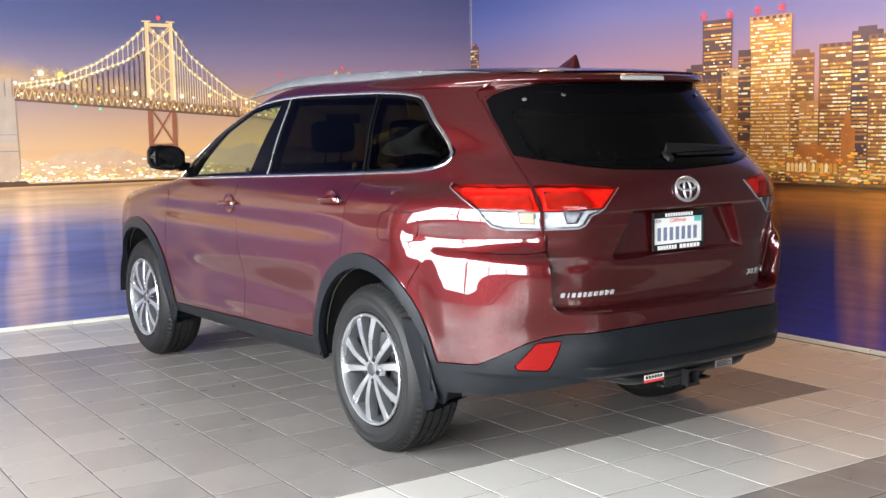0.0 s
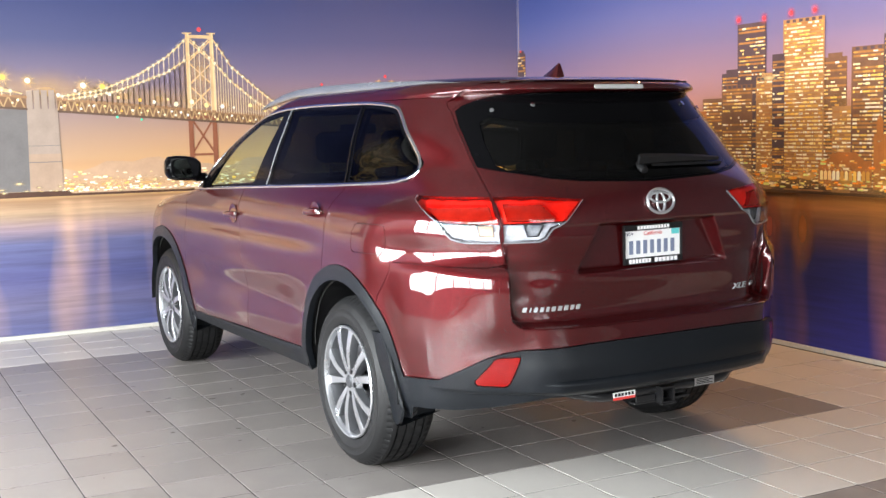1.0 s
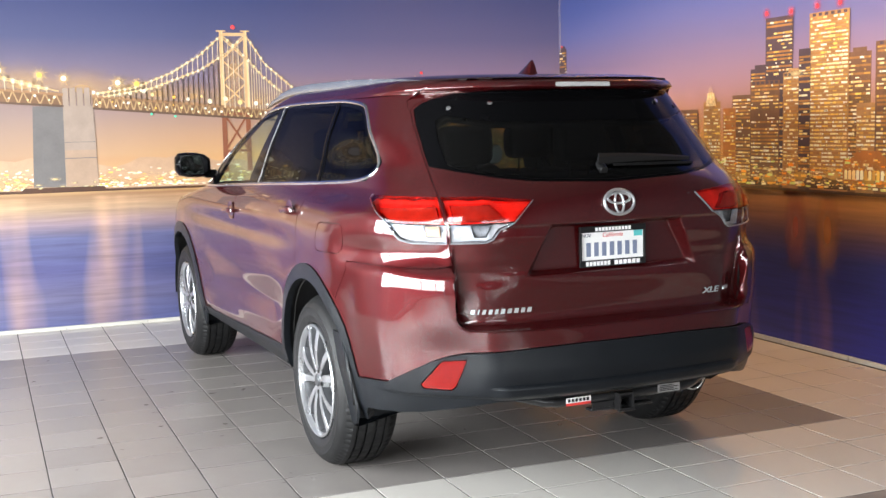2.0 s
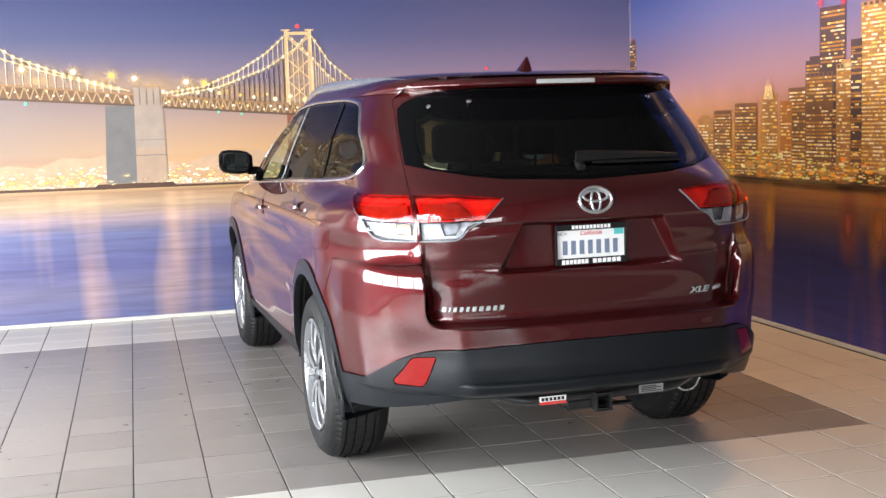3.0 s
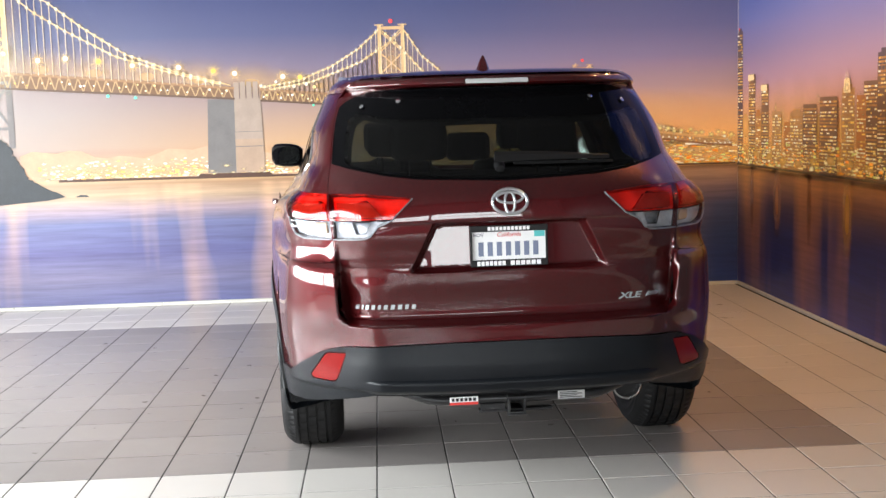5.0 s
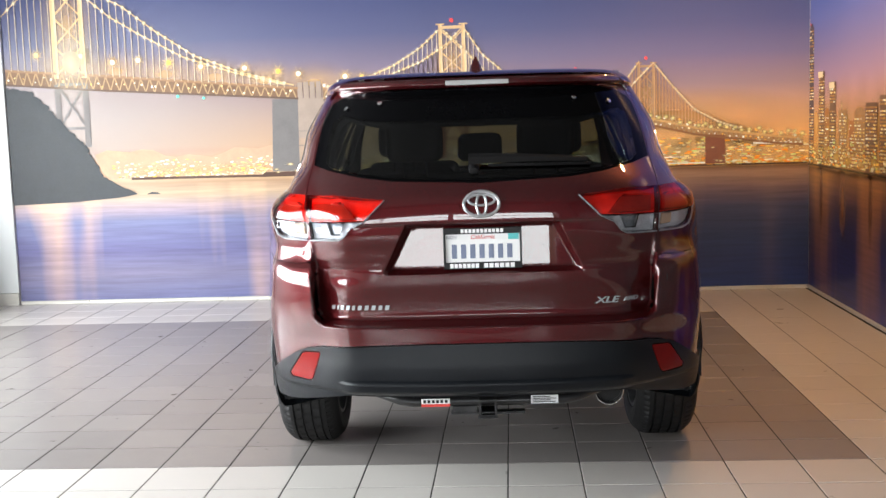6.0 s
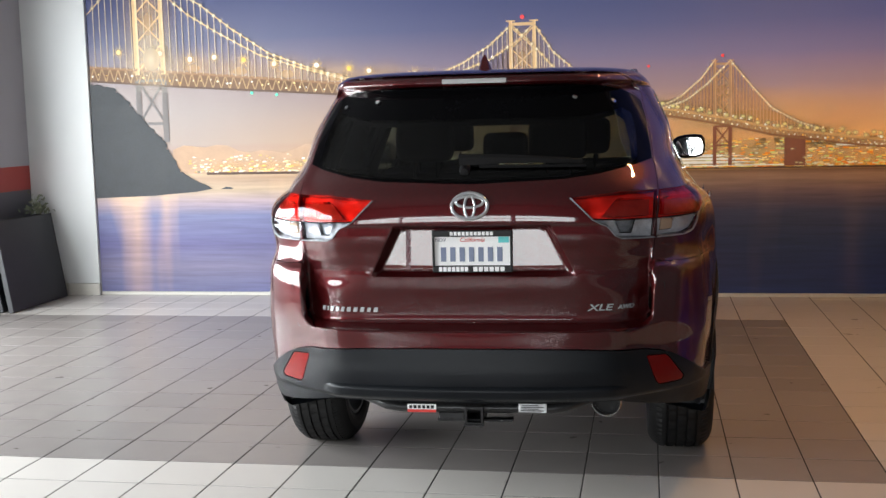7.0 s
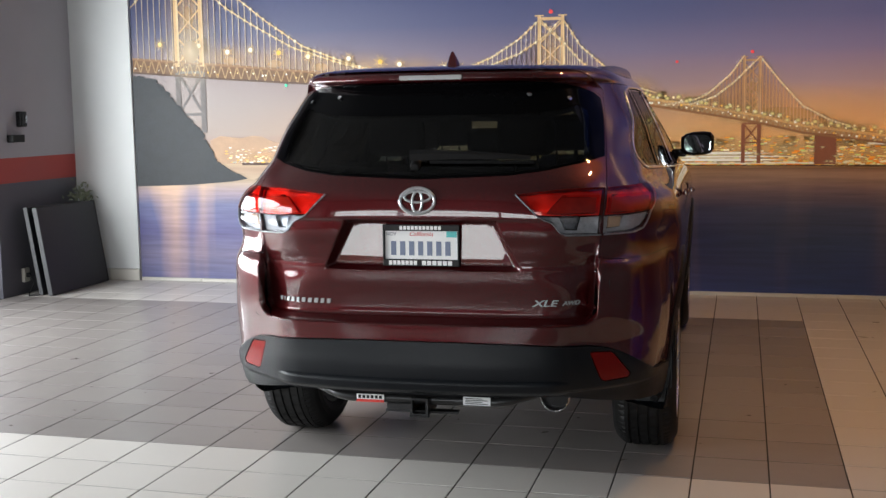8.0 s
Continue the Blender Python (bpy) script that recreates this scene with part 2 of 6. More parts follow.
# ---- mesh helpers ----
def mesh_of(name, verts, faces, mat, normals=None, smooth=False):
    me = bpy.data.meshes.new(name)
    me.from_pydata([tuple(map(float, v)) for v in verts], [], [tuple(map(int, f)) for f in faces])
    me.materials.append(mat)
    if smooth:
        me.polygons.foreach_set("use_smooth", [True] * len(me.polygons))
    me.update()
    if normals is not None:
        me.normals_split_custom_set_from_vertices([tuple(map(float, n)) for n in normals])
    return me


def attach(ob, parent, label="", kind=""):
    if parent is not None:
        ob.parent = parent
    return tagged(ob, label=label, kind=kind)


def solid(name, verts, faces, mat, parent=None, label="", smooth=False, normals=None, kind=""):
    return attach(new(name, mesh_of(name, verts, faces, mat, normals, smooth)), parent, label, kind)


def part(name, bm, mat, parent=None, label="", smooth=False, kind=""):
    bmesh.ops.recalc_face_normals(bm, faces=bm.faces)
    me = bpy.data.meshes.new(name)
    bm.to_mesh(me)
    bm.free()
    me.materials.append(mat)
    if smooth:
        me.polygons.foreach_set("use_smooth", [True] * len(me.polygons))
        me.set_sharp_from_angle(angle=radians(38))
    return attach(new(name, me), parent, label, kind)


def box_bm(lo, hi, bevel=0.0, seg=2, bm=None):
    bm = bm or bmesh.new()
    m = Matrix.Translation([(a + b) / 2 for a, b in zip(lo, hi)]) @ Matrix.Diagonal([max(b - a, 1e-5) for a, b in zip(lo, hi)] + [1])
    made = bmesh.ops.create_cube(bm, size=1, matrix=m)
    if bevel:
        edges = list({e for v in made["verts"] for e in v.link_edges})
        bmesh.ops.bevel(bm, geom=edges, offset=bevel, segments=seg, affect="EDGES", profile=.5)
    return bm


def tube(points, radius, sides=10, bm=None, closed=False):
    """A round bar along points."""
    bm = bm or bmesh.new()
    pts = [Vector(p) for p in points]
    rings = []
    for i, p in enumerate(pts):
        a = pts[i - 1] if i or closed else p
        b = pts[(i + 1) % len(pts)] if i + 1 < len(pts) or closed else p
        d = (b - a).normalized()
        side = d.cross(Vector((0, 0, 1)))
        side = side.normalized() if side.length > 1e-3 else Vector((1, 0, 0))
        up = side.cross(d)
        r = radius[i] if isinstance(radius, (list, tuple)) else radius
        rings.append([bm.verts.new(p + side * r * math.cos(k * math.tau / sides) + up * r * math.sin(k * math.tau / sides)) for k in range(sides)])
    n = len(rings)
    for i in range(n if closed else n - 1):
        a, b = rings[i], rings[(i + 1) % n]
        for k in range(sides):
            bm.faces.new((a[k], a[(k + 1) % sides], b[(k + 1) % sides], b[k]))
    if not closed:
        bm.faces.new(rings[0][::-1])
        bm.faces.new(rings[-1])
    return bm


def lathe(profile, seg, axis_mat, dent=None, bm=None, closed=False):
    """profile: (distance along the axis, radius); turned about local x."""
    bm = bm or bmesh.new()
    rings = []
    for i in range(seg):
        t = i * math.tau / seg
        rings.append([bm.verts.new(axis_mat @ Vector((a, (r - (dent(i, k) if dent else 0)) * math.cos(t), (r - (dent(i, k) if dent else 0)) * math.sin(t)))) for k, (a, r) in enumerate(profile)])
    n = len(profile)
    for i in range(seg):
        a, b = rings[i], rings[(i + 1) % seg]
        for k in range(n if closed else n - 1):
            q = (k + 1) % n
            bm.faces.new((a[k], a[q], b[q], b[k]))
    return bm


# ---- the showroom bay ----
NORTH, EAST, WEST, SOUTH, TOP = 5.205, 2.55, -4.75, -9.0, 4.0
TILE, PITCH = .305, .306      # along y and along x
XB, YB0, YB1, YN = 1.607, .516, 4.172, -.399      # edges of the dark field of tiles and of the cream bands


def tagged_box(name, lo, hi, mat, label, category, bevel=0.0):
    return tagged(part(name, box_bm(lo, hi, bevel), mat), label, category, kind="structure")


tagged_box("floor", (WEST - .3, SOUTH - .3, -.25), (EAST + .3, NORTH + .3, -.0016), GROUT, "tiled showroom floor with dark grout joints", "floor")
FLOOR = bpy.data.objects["floor"]
tagged_box("wall_north", (WEST - .25, NORTH + .006, -.006), (EAST + .25, NORTH + .25, TOP), WALLWHITE, "white wall behind the printed night skyline mural", "wall")
EDGE_Y = .25      # where the print on the side wall ends
tagged_box("wall_east", (EAST + .006, EDGE_Y, -.006), (EAST + .25, NORTH + .006, TOP), WALLWHITE, "white side wall that carries the skyline mural", "wall")
tagged_box("wall_east_end", (EAST + .006, SOUTH, -.006), (EAST + .25, EDGE_Y, TOP), WALLDARKEND, "plain charcoal painted side wall", "wall")
tagged_box("ceiling", (WEST - .25, SOUTH - .25, TOP), (EAST + .25, NORTH + .25, TOP + .2), CEILWHITE, "plain dark painted ceiling", "ceiling")
# west wall: a short painted piece, then glazed doors
D0, D1, DT = -5.2, 4.02, 2.35
BT, BS = 2.30, .72
tagged_box("wall_west", (WEST - .25, D1, 1.16), (WEST, NORTH + .006, TOP), WALLGREY, "grey painted wall above a red stripe", "wall")
tagged_box("wall_west_stripe", (WEST - .25, D1, .95), (WEST, NORTH + .006, 1.16), WALLRED, "red painted stripe on the grey wall", "wall stripe")
tagged_box("wall_west_base", (WEST - .25, D1, -.006), (WEST, NORTH + .006, .95), WALLDARK, "dark grey painted lower wall", "wall")
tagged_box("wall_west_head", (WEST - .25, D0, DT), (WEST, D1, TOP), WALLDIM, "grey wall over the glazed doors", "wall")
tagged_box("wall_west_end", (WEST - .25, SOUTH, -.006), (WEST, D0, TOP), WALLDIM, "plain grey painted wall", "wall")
B0, B1 = -4.4, 1.9
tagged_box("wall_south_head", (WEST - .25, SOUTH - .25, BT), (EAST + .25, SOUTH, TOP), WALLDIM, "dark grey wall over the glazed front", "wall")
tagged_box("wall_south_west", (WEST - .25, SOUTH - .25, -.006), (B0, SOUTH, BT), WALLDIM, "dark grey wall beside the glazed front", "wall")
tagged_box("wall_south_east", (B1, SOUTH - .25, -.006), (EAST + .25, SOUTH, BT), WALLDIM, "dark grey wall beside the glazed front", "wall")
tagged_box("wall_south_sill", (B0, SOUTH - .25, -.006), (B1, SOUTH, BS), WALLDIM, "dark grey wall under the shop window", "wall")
ground = tagged(part("ground", box_bm((-120, -120, -.5), (120, 120, -.26)), surface("paving", (.30, .29, .28), .9, vary=.2, scale=.4, bump=.3)), "pale paving outside the doors", "ground", kind="structure")


def glazed_door(name, axis, at, a0, a1, low, top, bays, label):
    """Aluminium frame with panes in the opening."""
    door = tagged(new(name), label, "glazed door", kind="structure")

    def put(nm, a, b, z0, z1, thick, mat):
        if axis == "x":
            lo, hi = (at - thick / 2, a, z0), (at + thick / 2, b, z1)
        else:
            lo, hi = (a, at - thick / 2, z0), (b, at + thick / 2, z1)
        ob = part(nm, box_bm(lo, hi, .004 if mat is ALUMINIUM else 0), mat, door)
        return ob
    wide = (a1 - a0) / bays
    for i in range(bays + 1):
        c = a0 + i * wide
        w = .05
        put("stile", max(a0, c - w), min(a1, c + w), low, top, .07, ALUMINIUM)
    mid = low + (top - low) * .52
    for z, h in ((low, .10), (mid, .07), (top - .1, .1)):
        for i in range(bays):
            put("rail", a0 + i * wide + .05, a0 + (i + 1) * wide - .05, z, z + h, .06, ALUMINIUM)
    for i in range(bays):
        for z0, z1 in ((low + .10, mid), (mid + .07, top - .1)):
            pane = put("pane", a0 + i * wide + .05, a0 + (i + 1) * wide - .05, z0, z1, .008, CLEARPANE)
            pane.visible_shadow = False
    return door


CLEARPANE = glass("window_pane", (.93, .95, .95))
glazed_door("door_1", "x", WEST - .1, D0, D1, 0, DT, 5, "aluminium glazed roller door letting in daylight")
glazed_door("window_1", "y", SOUTH - .1, B0, B1, BS, BT, 3, "wide aluminium shop window letting in daylight")

# column beside the mural
column = tagged(new("column"), "white painted column with a tiled skirting", "column", kind="structure")
part("shaft", box_bm((WEST, NORTH - .03, .105), (-4.14, NORTH + .006, TOP), .006), WALLWHITE, column)
for k in range(2):
    part("skirting_tile", box_bm((WEST + .002 + k * .305, NORTH - .038, 0), (min(-4.14, WEST + .302 + k * .305), NORTH + .006, .103), .002, 1), SKIRTTILE, column)
for k in range(11):
    tagged(part("baseboard", box_bm((-4.138 + k * .607, NORTH - .008, 0), (min(EAST - .012, -4.138 + k * .607 + .603), NORTH + .006, .028), .002, 1), SKIRTTILE), "thin white skirting strip under the mural", "baseboard", kind="structure")
for k in range(8):
    tagged(part("baseboard", box_bm((EAST - .008, NORTH - .61 - k * .607, 0), (EAST + .006, NORTH - .012 - k * .607, .028), .002, 1), SKIRTTILE), "thin white skirting strip under the mural", "baseboard", kind="structure")


# ---- the mural: a flat print, laid up in thin layers ----
mural = tagged(new("wall_mural"), "printed wall mural of a lit bridge and city skyline at dusk", "mural")
NRAMP_L = [(.03, "62648c"), (.25, "76708e"), (.45, "5c5a8a"), (.70, "646894"), (.82, "9e8a92"), (.92, "baa080"), (1.02, "a48260"), (1.06, "bea078"), (1.28, "8f7264"), (1.32, "917b6c"), (1.6, "86756d"), (1.8, "816e69"), (1.95, "746570"), (2.2, "494c6f"), (2.6, "323a69")]
NRAMP_R = [(.03, "263870"), (.25, "263466"), (.45, "2c3a64"), (.70, "42445e"), (.85, "745a58"), (.98, "a67e5e"), (1.02, "7c5434"), (1.06, "f0b868"), (1.28, "eeb876"), (1.5, "cea280"), (1.7, "a2868a"), (1.95, "786d8d"), (2.2, "565880"), (2.6, "3a4474")]
ERAMP_A = [(.03, "263278"), (.30, "262c62"), (.55, "2c2c58"), (.75, "4e3c4e"), (.95, "845636"), (1.00, "704626"), (1.04, "f4ae54"), (1.2, "f4ae5c"), (1.45, "cc9078"), (1.7, "a47e8e"), (1.95, "7e6e90"), (2.2, "62669a"), (2.4, "4c5892"), (2.6, "404e8c")]
ERAMP_B = [(.03, "292e88"), (.30, "282c7c"), (.60, "2c3068"), (.72, "564052"), (.85, "906240"), (.97, "c0803e"), (1.00, "7c4c26"), (1.04, "f6b454"), (1.2, "f4b060"), (1.5, "d09886"), (1.8, "a48494"), (2.05, "787096"), (2.3, "555e98"), (2.45, "404f90"), (2.6, "36468a")]
PRINT_N = printed("bay_print", "X", -3.2, 1.7, NRAMP_L, NRAMP_R, 1.02, "e8b88c", (1.1, .10))
PRINT_E = printed("city_bay_print", "Y", 5.2, .9, ERAMP_A, ERAMP_B, 1.0, "c88440", (.75, .9))


def ink(name, code, vary=.15):
    return surface(name, srgb(code), .6, vary=vary, scale=9, grain=60)


GOLD, GOLDDARK, STEELINK, RUST = ink("gold_ink", "dcb684"), ink("brown_gold_ink", "7a5a40"), ink("truss_ink", "b8966a"), ink("rust_ink", "8a5238")
PIERLIGHT, PIERDARK, ROCK = ink("pier_ink", "9e8c7e"), ink("pier_shade_ink", "6e6a68"), ink("rock_ink", "373b3e", .30)
CABLE, HANGER = ink("cable_ink", "d8b888"), ink("hanger_ink", "d8c4a8")
SPECKS = islands("light_specks", ["fff2c8", "ffe29a", "fffdf0", "ffc860", "fff6dc"])
CITYSPECKS = islands("city_specks", ["ffd060", "ffb040", "ffe8a0", "fff4d0", "ff9830", "e0e890"])
WINSPECKS = islands("lit_window_ink", ["fff4c0", "ffe28a", "fffbe6", "ffd468", "d8a450", "ffeeb0", "fff8d8", "ffe09a"])
RED_SPECK, GREEN_SPECK = ink("beacon_red_ink", "ff5050", .05), ink("beacon_green_ink", "60e8b8", .05)
SKYDARK, SKYBROWN, SKYGOLD, SKYORANGE = ink("tower_dark_ink", "544248", .3), ink("tower_brown_ink", "7c5840", .3), ink("tower_gold_ink", "b08252", .3), ink("tower_orange_ink", "b87438", .3)
SHOREDARK = ink("shore_ink", "4c3020", .3)
DIMINK = ink("dim_window_ink", "b07a40", .35)


def on_wall(wall, a, z, d):
    return (a, NORTH - d, z) if wall == "n" else (EAST - d, a, z)


def flat(name, wall, polys, d, mat, label="", spread=.00022):
    """Flat printed shapes of one colour: a list of outlines (along the wall, height)."""
    if 1 < len(polys) <= 3:
        for poly in polys:
            flat(name, wall, [poly], d, mat, label)
        return None
    verts, faces = [], []
    for poly in polys:
        k = len(verts)
        lift = d + (len(faces) * 7 % 11) * spread * .45
        verts += [on_wall(wall, a, z, lift) for a, z in poly]
        faces.append(list(range(k, k + len(poly))))
    return solid(name, verts, faces, mat, mural, label, kind="stuff" if len(polys) > 3 else "")


def line(pts, w):
    """An outline round a polyline of width w, as quads."""
    out = []
    for (a, b), (c, e) in zip(pts, pts[1:]):
        n = math.hypot(c - a, e - b) or 1
        dx, dz = -(e - b) / n * w / 2, (c - a) / n * w / 2
        out.append([(a + dx, b + dz), (a - dx, b - dz), (c - dx, e - dz), (c + dx, e + dz)])
    return out


def dot(a, z, r, sides=6):
    return [(a + r * math.cos(k * math.tau / sides), z + r * math.sin(k * math.tau / sides)) for k in range(sides)]


def star(a, z, r, rays=16):
    return [(a + q * math.cos(k * math.pi / rays), z + q * math.sin(k * math.pi / rays)) for k in range(rays * 2) for q in [(r if k % 4 else r * .7) if k % 2 == 0 else r * .20]]


def soft_ink(name, code, strength, power=1.6):
    """Ink that thins out towards the rim of each printed patch."""
    m, nt, b = material(name)
    uv = nt.nodes.new("ShaderNodeTexCoord")
    ln = nt.nodes.new("ShaderNodeVectorMath")
    ln.operation = "LENGTH"
    nt.links.new(uv.outputs["UV"], ln.inputs[0])
    fall = node(nt, "ShaderNodeMapRange")
    fall.inputs["From Min"].default_value, fall.inputs["From Max"].default_value = 0, 1
    fall.inputs["To Min"].default_value, fall.inputs["To Max"].default_value = 1, 0
    nt.links.new(ln.outputs["Value"], fall.inputs["Value"])
    steep = nt.nodes.new("ShaderNodeMath")
    steep.operation = "POWER"
    steep.inputs[1].default_value = power
    nt.links.new(fall.outputs[0], steep.inputs[0])
    thin = nt.nodes.new("ShaderNodeMath")
    thin.operation = "MULTIPLY"
    thin.inputs[1].default_value = strength
    nt.links.new(steep.outputs[0], thin.inputs[0])
    nt.links.new(thin.outputs[0], b.inputs["Alpha"])
    b.inputs["Base Color"].default_value = srgb(code)
    b.inputs["Roughness"].default_value = .5
    return m


def soft_patches(name, wall, spots, d, mat):
    """Round or oval patches of soft ink: (along, height, half width, half height)."""
    verts, faces, uvs = [], [], []
    for i, (a, z, rw, rh) in enumerate(spots):
        k = len(verts)
        lift = d + (i * 7 % 11) * .00012
        verts += [on_wall(wall, a + rw * x, z + rh * y, lift) for x, y in ((-1, -1), (1, -1), (1, 1), (-1, 1))]
        faces.append((k, k + 1, k + 2, k + 3))
        uvs += [(-1, -1), (1, -1), (1, 1), (-1, 1)]
    ob = solid(name, verts, faces, mat, mural, kind="stuff" if len(spots) > 3 else "")
    layer = ob.data.uv_layers.new(name="spread")
    for i, q in enumerate(uvs):
        layer.data[i].uv = q
    return ob


def curve_at(pts, a):
    return float(np.interp(a, [p[0] for p in pts], [p[1] for p in pts]))


flat("sky_and_bay_print", "n", [[(-4.138, .03), (EAST - .001, .03), (EAST - .001, 3.97), (-4.138, 3.97)]], .0, PRINT_N)
flat("city_sky_print", "e", [[(NORTH - .001, .03), (EDGE_Y, .03), (EDGE_Y, 3.97), (NORTH - .001, 3.97)]], .0, PRINT_E)
rnd = random.Random(7)

# near span, left of the anchor pier
DECK_TOP = [(-4.13, 2.0), (-3.25, 1.925), (-1.64, 1.775)]
DECK_LOW = [(-4.13, 1.88), (-3.25, 1.805), (-1.64, 1.69)]


def truss(name, top, low, step_, d, web=None, edge=None, shade=None):
    """A lattice deck: two chords and zigzag bars over a dark web."""
    a0, a1 = top[0][0], top[-1][0]
    flat(name + "_web", "n", [[p for p in top] + [p for p in reversed(low)]], d, web or GOLDDARK)
    flat(name + "_chord", "n", line(top, .020), d + .0028, edge or CHORD)
    flat(name + "_low_chord", "n", line(low, .016), d + .0028, shade or CHORDDARK)
    bars = []
    n = int((a1 - a0) / step_)
    for i in range(n):
        a, b = a0 + i * step_, a0 + (i + .5) * step_
        bars += line([(a, curve_at(low, a)), (b, curve_at(top, b)), (b + step_ / 2, curve_at(low, b + step_ / 2))], .010)
    flat(name, "n", bars, d + .0015, STEELINK)
    flat(name + "_lamp", "n", [dot(a0 + (i + rnd.random()) * step_, curve_at(low, a0 + i * step_) + rnd.uniform(.25, .75) * (curve_at(top, a0 + i * step_) - curve_at(low, a0 + i * step_)), rnd.uniform(.005, .011)) for i in range(n)], d + .003, SPECKS)


def cables(name, curves, deck, gap, d, r=.010, cord=None):
    """Main cables strung with lights, and hangers down to the deck."""
    bars, hang, beads = [], [], []
    for pts in curves:
        bars += line(pts, .009)
        a0, a1 = min(pts[0][0], pts[-1][0]), max(pts[0][0], pts[-1][0])
        seq = sorted(pts)
        n = int((a1 - a0) / gap)
        for i in range(1, n):
            a = a0 + i * gap
            hang += line([(a, curve_at(seq, a)), (a, curve_at(deck, a))], .006)
            beads.append(dot(a, curve_at(seq, a), r))
    flat(name + "_hanger", "n", hang, d, cord or HANGER)
    flat(name, "n", bars, d + .0012, CABLE)
    flat(name + "_bead", "n", beads, d + .0024, SPECKS)
    soft_patches(name + "_bead_halo", "n", [(sum(q[0] for q in p) / len(p), sum(q[1] for q in p) / len(p), r * 2.6, r * 2.6) for p in beads], d + .0032, BEADHALO)


def bridge_tower(name, a0, a1, top, deck_z, low, d, mat, below, leg, crosses=3, lit=None):
    """Two legs, lit on one side, with a chain of crosses between them; a heavier cross under the deck."""
    bars = []
    h = (top - .05 - deck_z) / crosses
    for i in range(crosses):
        z = deck_z + i * h
        bars += line([(a0, z), (a1, z + h)], leg * .30) + line([(a1, z), (a0, z + h)], leg * .30)
    bars += line([(a0, top - .03), (a1, top - .03)], leg * .7) + line([(a0 - leg, top - .004), (a0 + leg, top - .004)], leg * .3) + line([(a1 - leg, top - .004), (a1 + leg, top - .004)], leg * .3)
    flat(name + "_cross", "n", bars, d, mat)
    for c in (a0, a1):
        flat(name + "_leg", "n", [[(c - leg * .5, deck_z - .02), (c + leg * .5, deck_z - .02), (c + leg * .38, top), (c - leg * .38, top)]], d + .0012, mat)
        flat(name + "_lit_edge", "n", [[(c + leg * .12, deck_z - .02), (c + leg * .5, deck_z - .02), (c + leg * .38, top), (c + leg * .12, top)]], d + .0024, lit or TOWERLIT)
    base = deck_z - .07
    lows = line([(a0, low), (a1, base)], leg * .42) + line([(a1, low), (a0, base)], leg * .42) + line([(a0, low), (a1, low)], leg * .5) + line([(a0, base), (a1, base)], leg * .5)
    flat(name + "_brace", "n", lows, d, below)
    for c in (a0, a1):
        flat(name + "_footing", "n", [[(c - leg * .55, low - .16), (c + leg * .55, low - .16), (c + leg * .5, base), (c - leg * .5, base)]], d + .0012, below)


TOWERLIT = ink("tower_lit_ink", "f0d09a", .1)
BEADHALO = soft_ink("bead_halo_ink", "ffe8bc", .75, 1.8)
CHORD, CHORDDARK = ink("deck_edge_ink", "9c7654"), ink("deck_shade_ink", "5e4636")
truss("near_deck", DECK_TOP, DECK_LOW, .075, .004)
L1 = [(-4.13, 2.62), (-3.69, 2.95), (-3.30, 2.60), (-3.1, 2.50), (-2.83, 2.29), (-2.5, 2.07), (-2.11, 1.92), (-1.67, 1.80)]
L2 = [(-4.13, 2.45), (-3.69, 2.85), (-3.40, 2.58), (-3.21, 2.42), (-2.97, 2.27), (-2.59, 2.06), (-2.2, 1.93), (-1.75, 1.81)]
bridge_tower("near_tower", -3.69, -3.45, 2.97, 1.94, 1.50, .0046, GOLD, ink("tower_grey_ink", "77716e"), .046, 4)
cables("near_cable", [L1, L2], DECK_TOP, .058, .0085, .0125)
CRAG = [(-4.135, .86), (-3.6, .875), (-3.2, .905), (-3.05, .93), (-3.12, .97), (-3.3, 1.06), (-3.36, 1.12), (-3.43, 1.25), (-3.49, 1.36), (-3.58, 1.46), (-3.68, 1.58), (-3.75, 1.65), (-3.84, 1.75), (-3.94, 1.82), (-4.04, 1.845), (-4.135, 1.85)]
rough = []
for (a_, z_), (b_, w_) in zip(CRAG, CRAG[1:]):
    for k in range(6):
        jag = 0 if k == 0 or z_ < .95 else rnd.uniform(-.012, .016)
        rough.append((a_ + (b_ - a_) * k / 6 + jag, z_ + (w_ - z_) * k / 6 + jag * .6))
flat("rock", "n", [rough + [CRAG[-1]]], .0095, ROCK)
flat("skerry", "n", [[(-2.98, .925), (-2.93, .945), (-2.88, .94), (-2.86, .925)]], .0055, ROCK)

# the second tower with its cables, and the far span
truss("middle_deck", [(-1.43, 1.76), (-.76, 1.70), (.30, 1.60)], [(-1.43, 1.67), (-.76, 1.615), (.30, 1.53)], .05, .004)
bridge_tower("middle_tower", -.44, -.25, 2.26, 1.68, 1.32, .0046, GOLD, RUST, .036, 3)
M1 = [(-1.43, 1.775), (-1.12, 1.82), (-.84, 1.93), (-.61, 2.07), (-.43, 2.23)]
M2 = [(-1.35, 1.755), (-.99, 1.815), (-.61, 1.955), (-.38, 2.10), (-.25, 2.235)]
M3 = [(-.25, 2.23), (-.10, 2.0), (.10, 1.83), (.28, 1.69), (.5, 1.62)]
M4 = [(-.43, 2.22), (-.25, 2.05), (-.11, 1.89), (.10, 1.72), (.23, 1.65)]
cables("middle_cable", [M1, M2, M3, M4], [(-1.43, 1.76), (.5, 1.58)], .040, .0085, .0110)
DB = [(.30, 1.60), (.91, 1.50), (1.29, 1.43), (1.62, 1.35), (2.28, 1.26), (2.5, 1.24)]
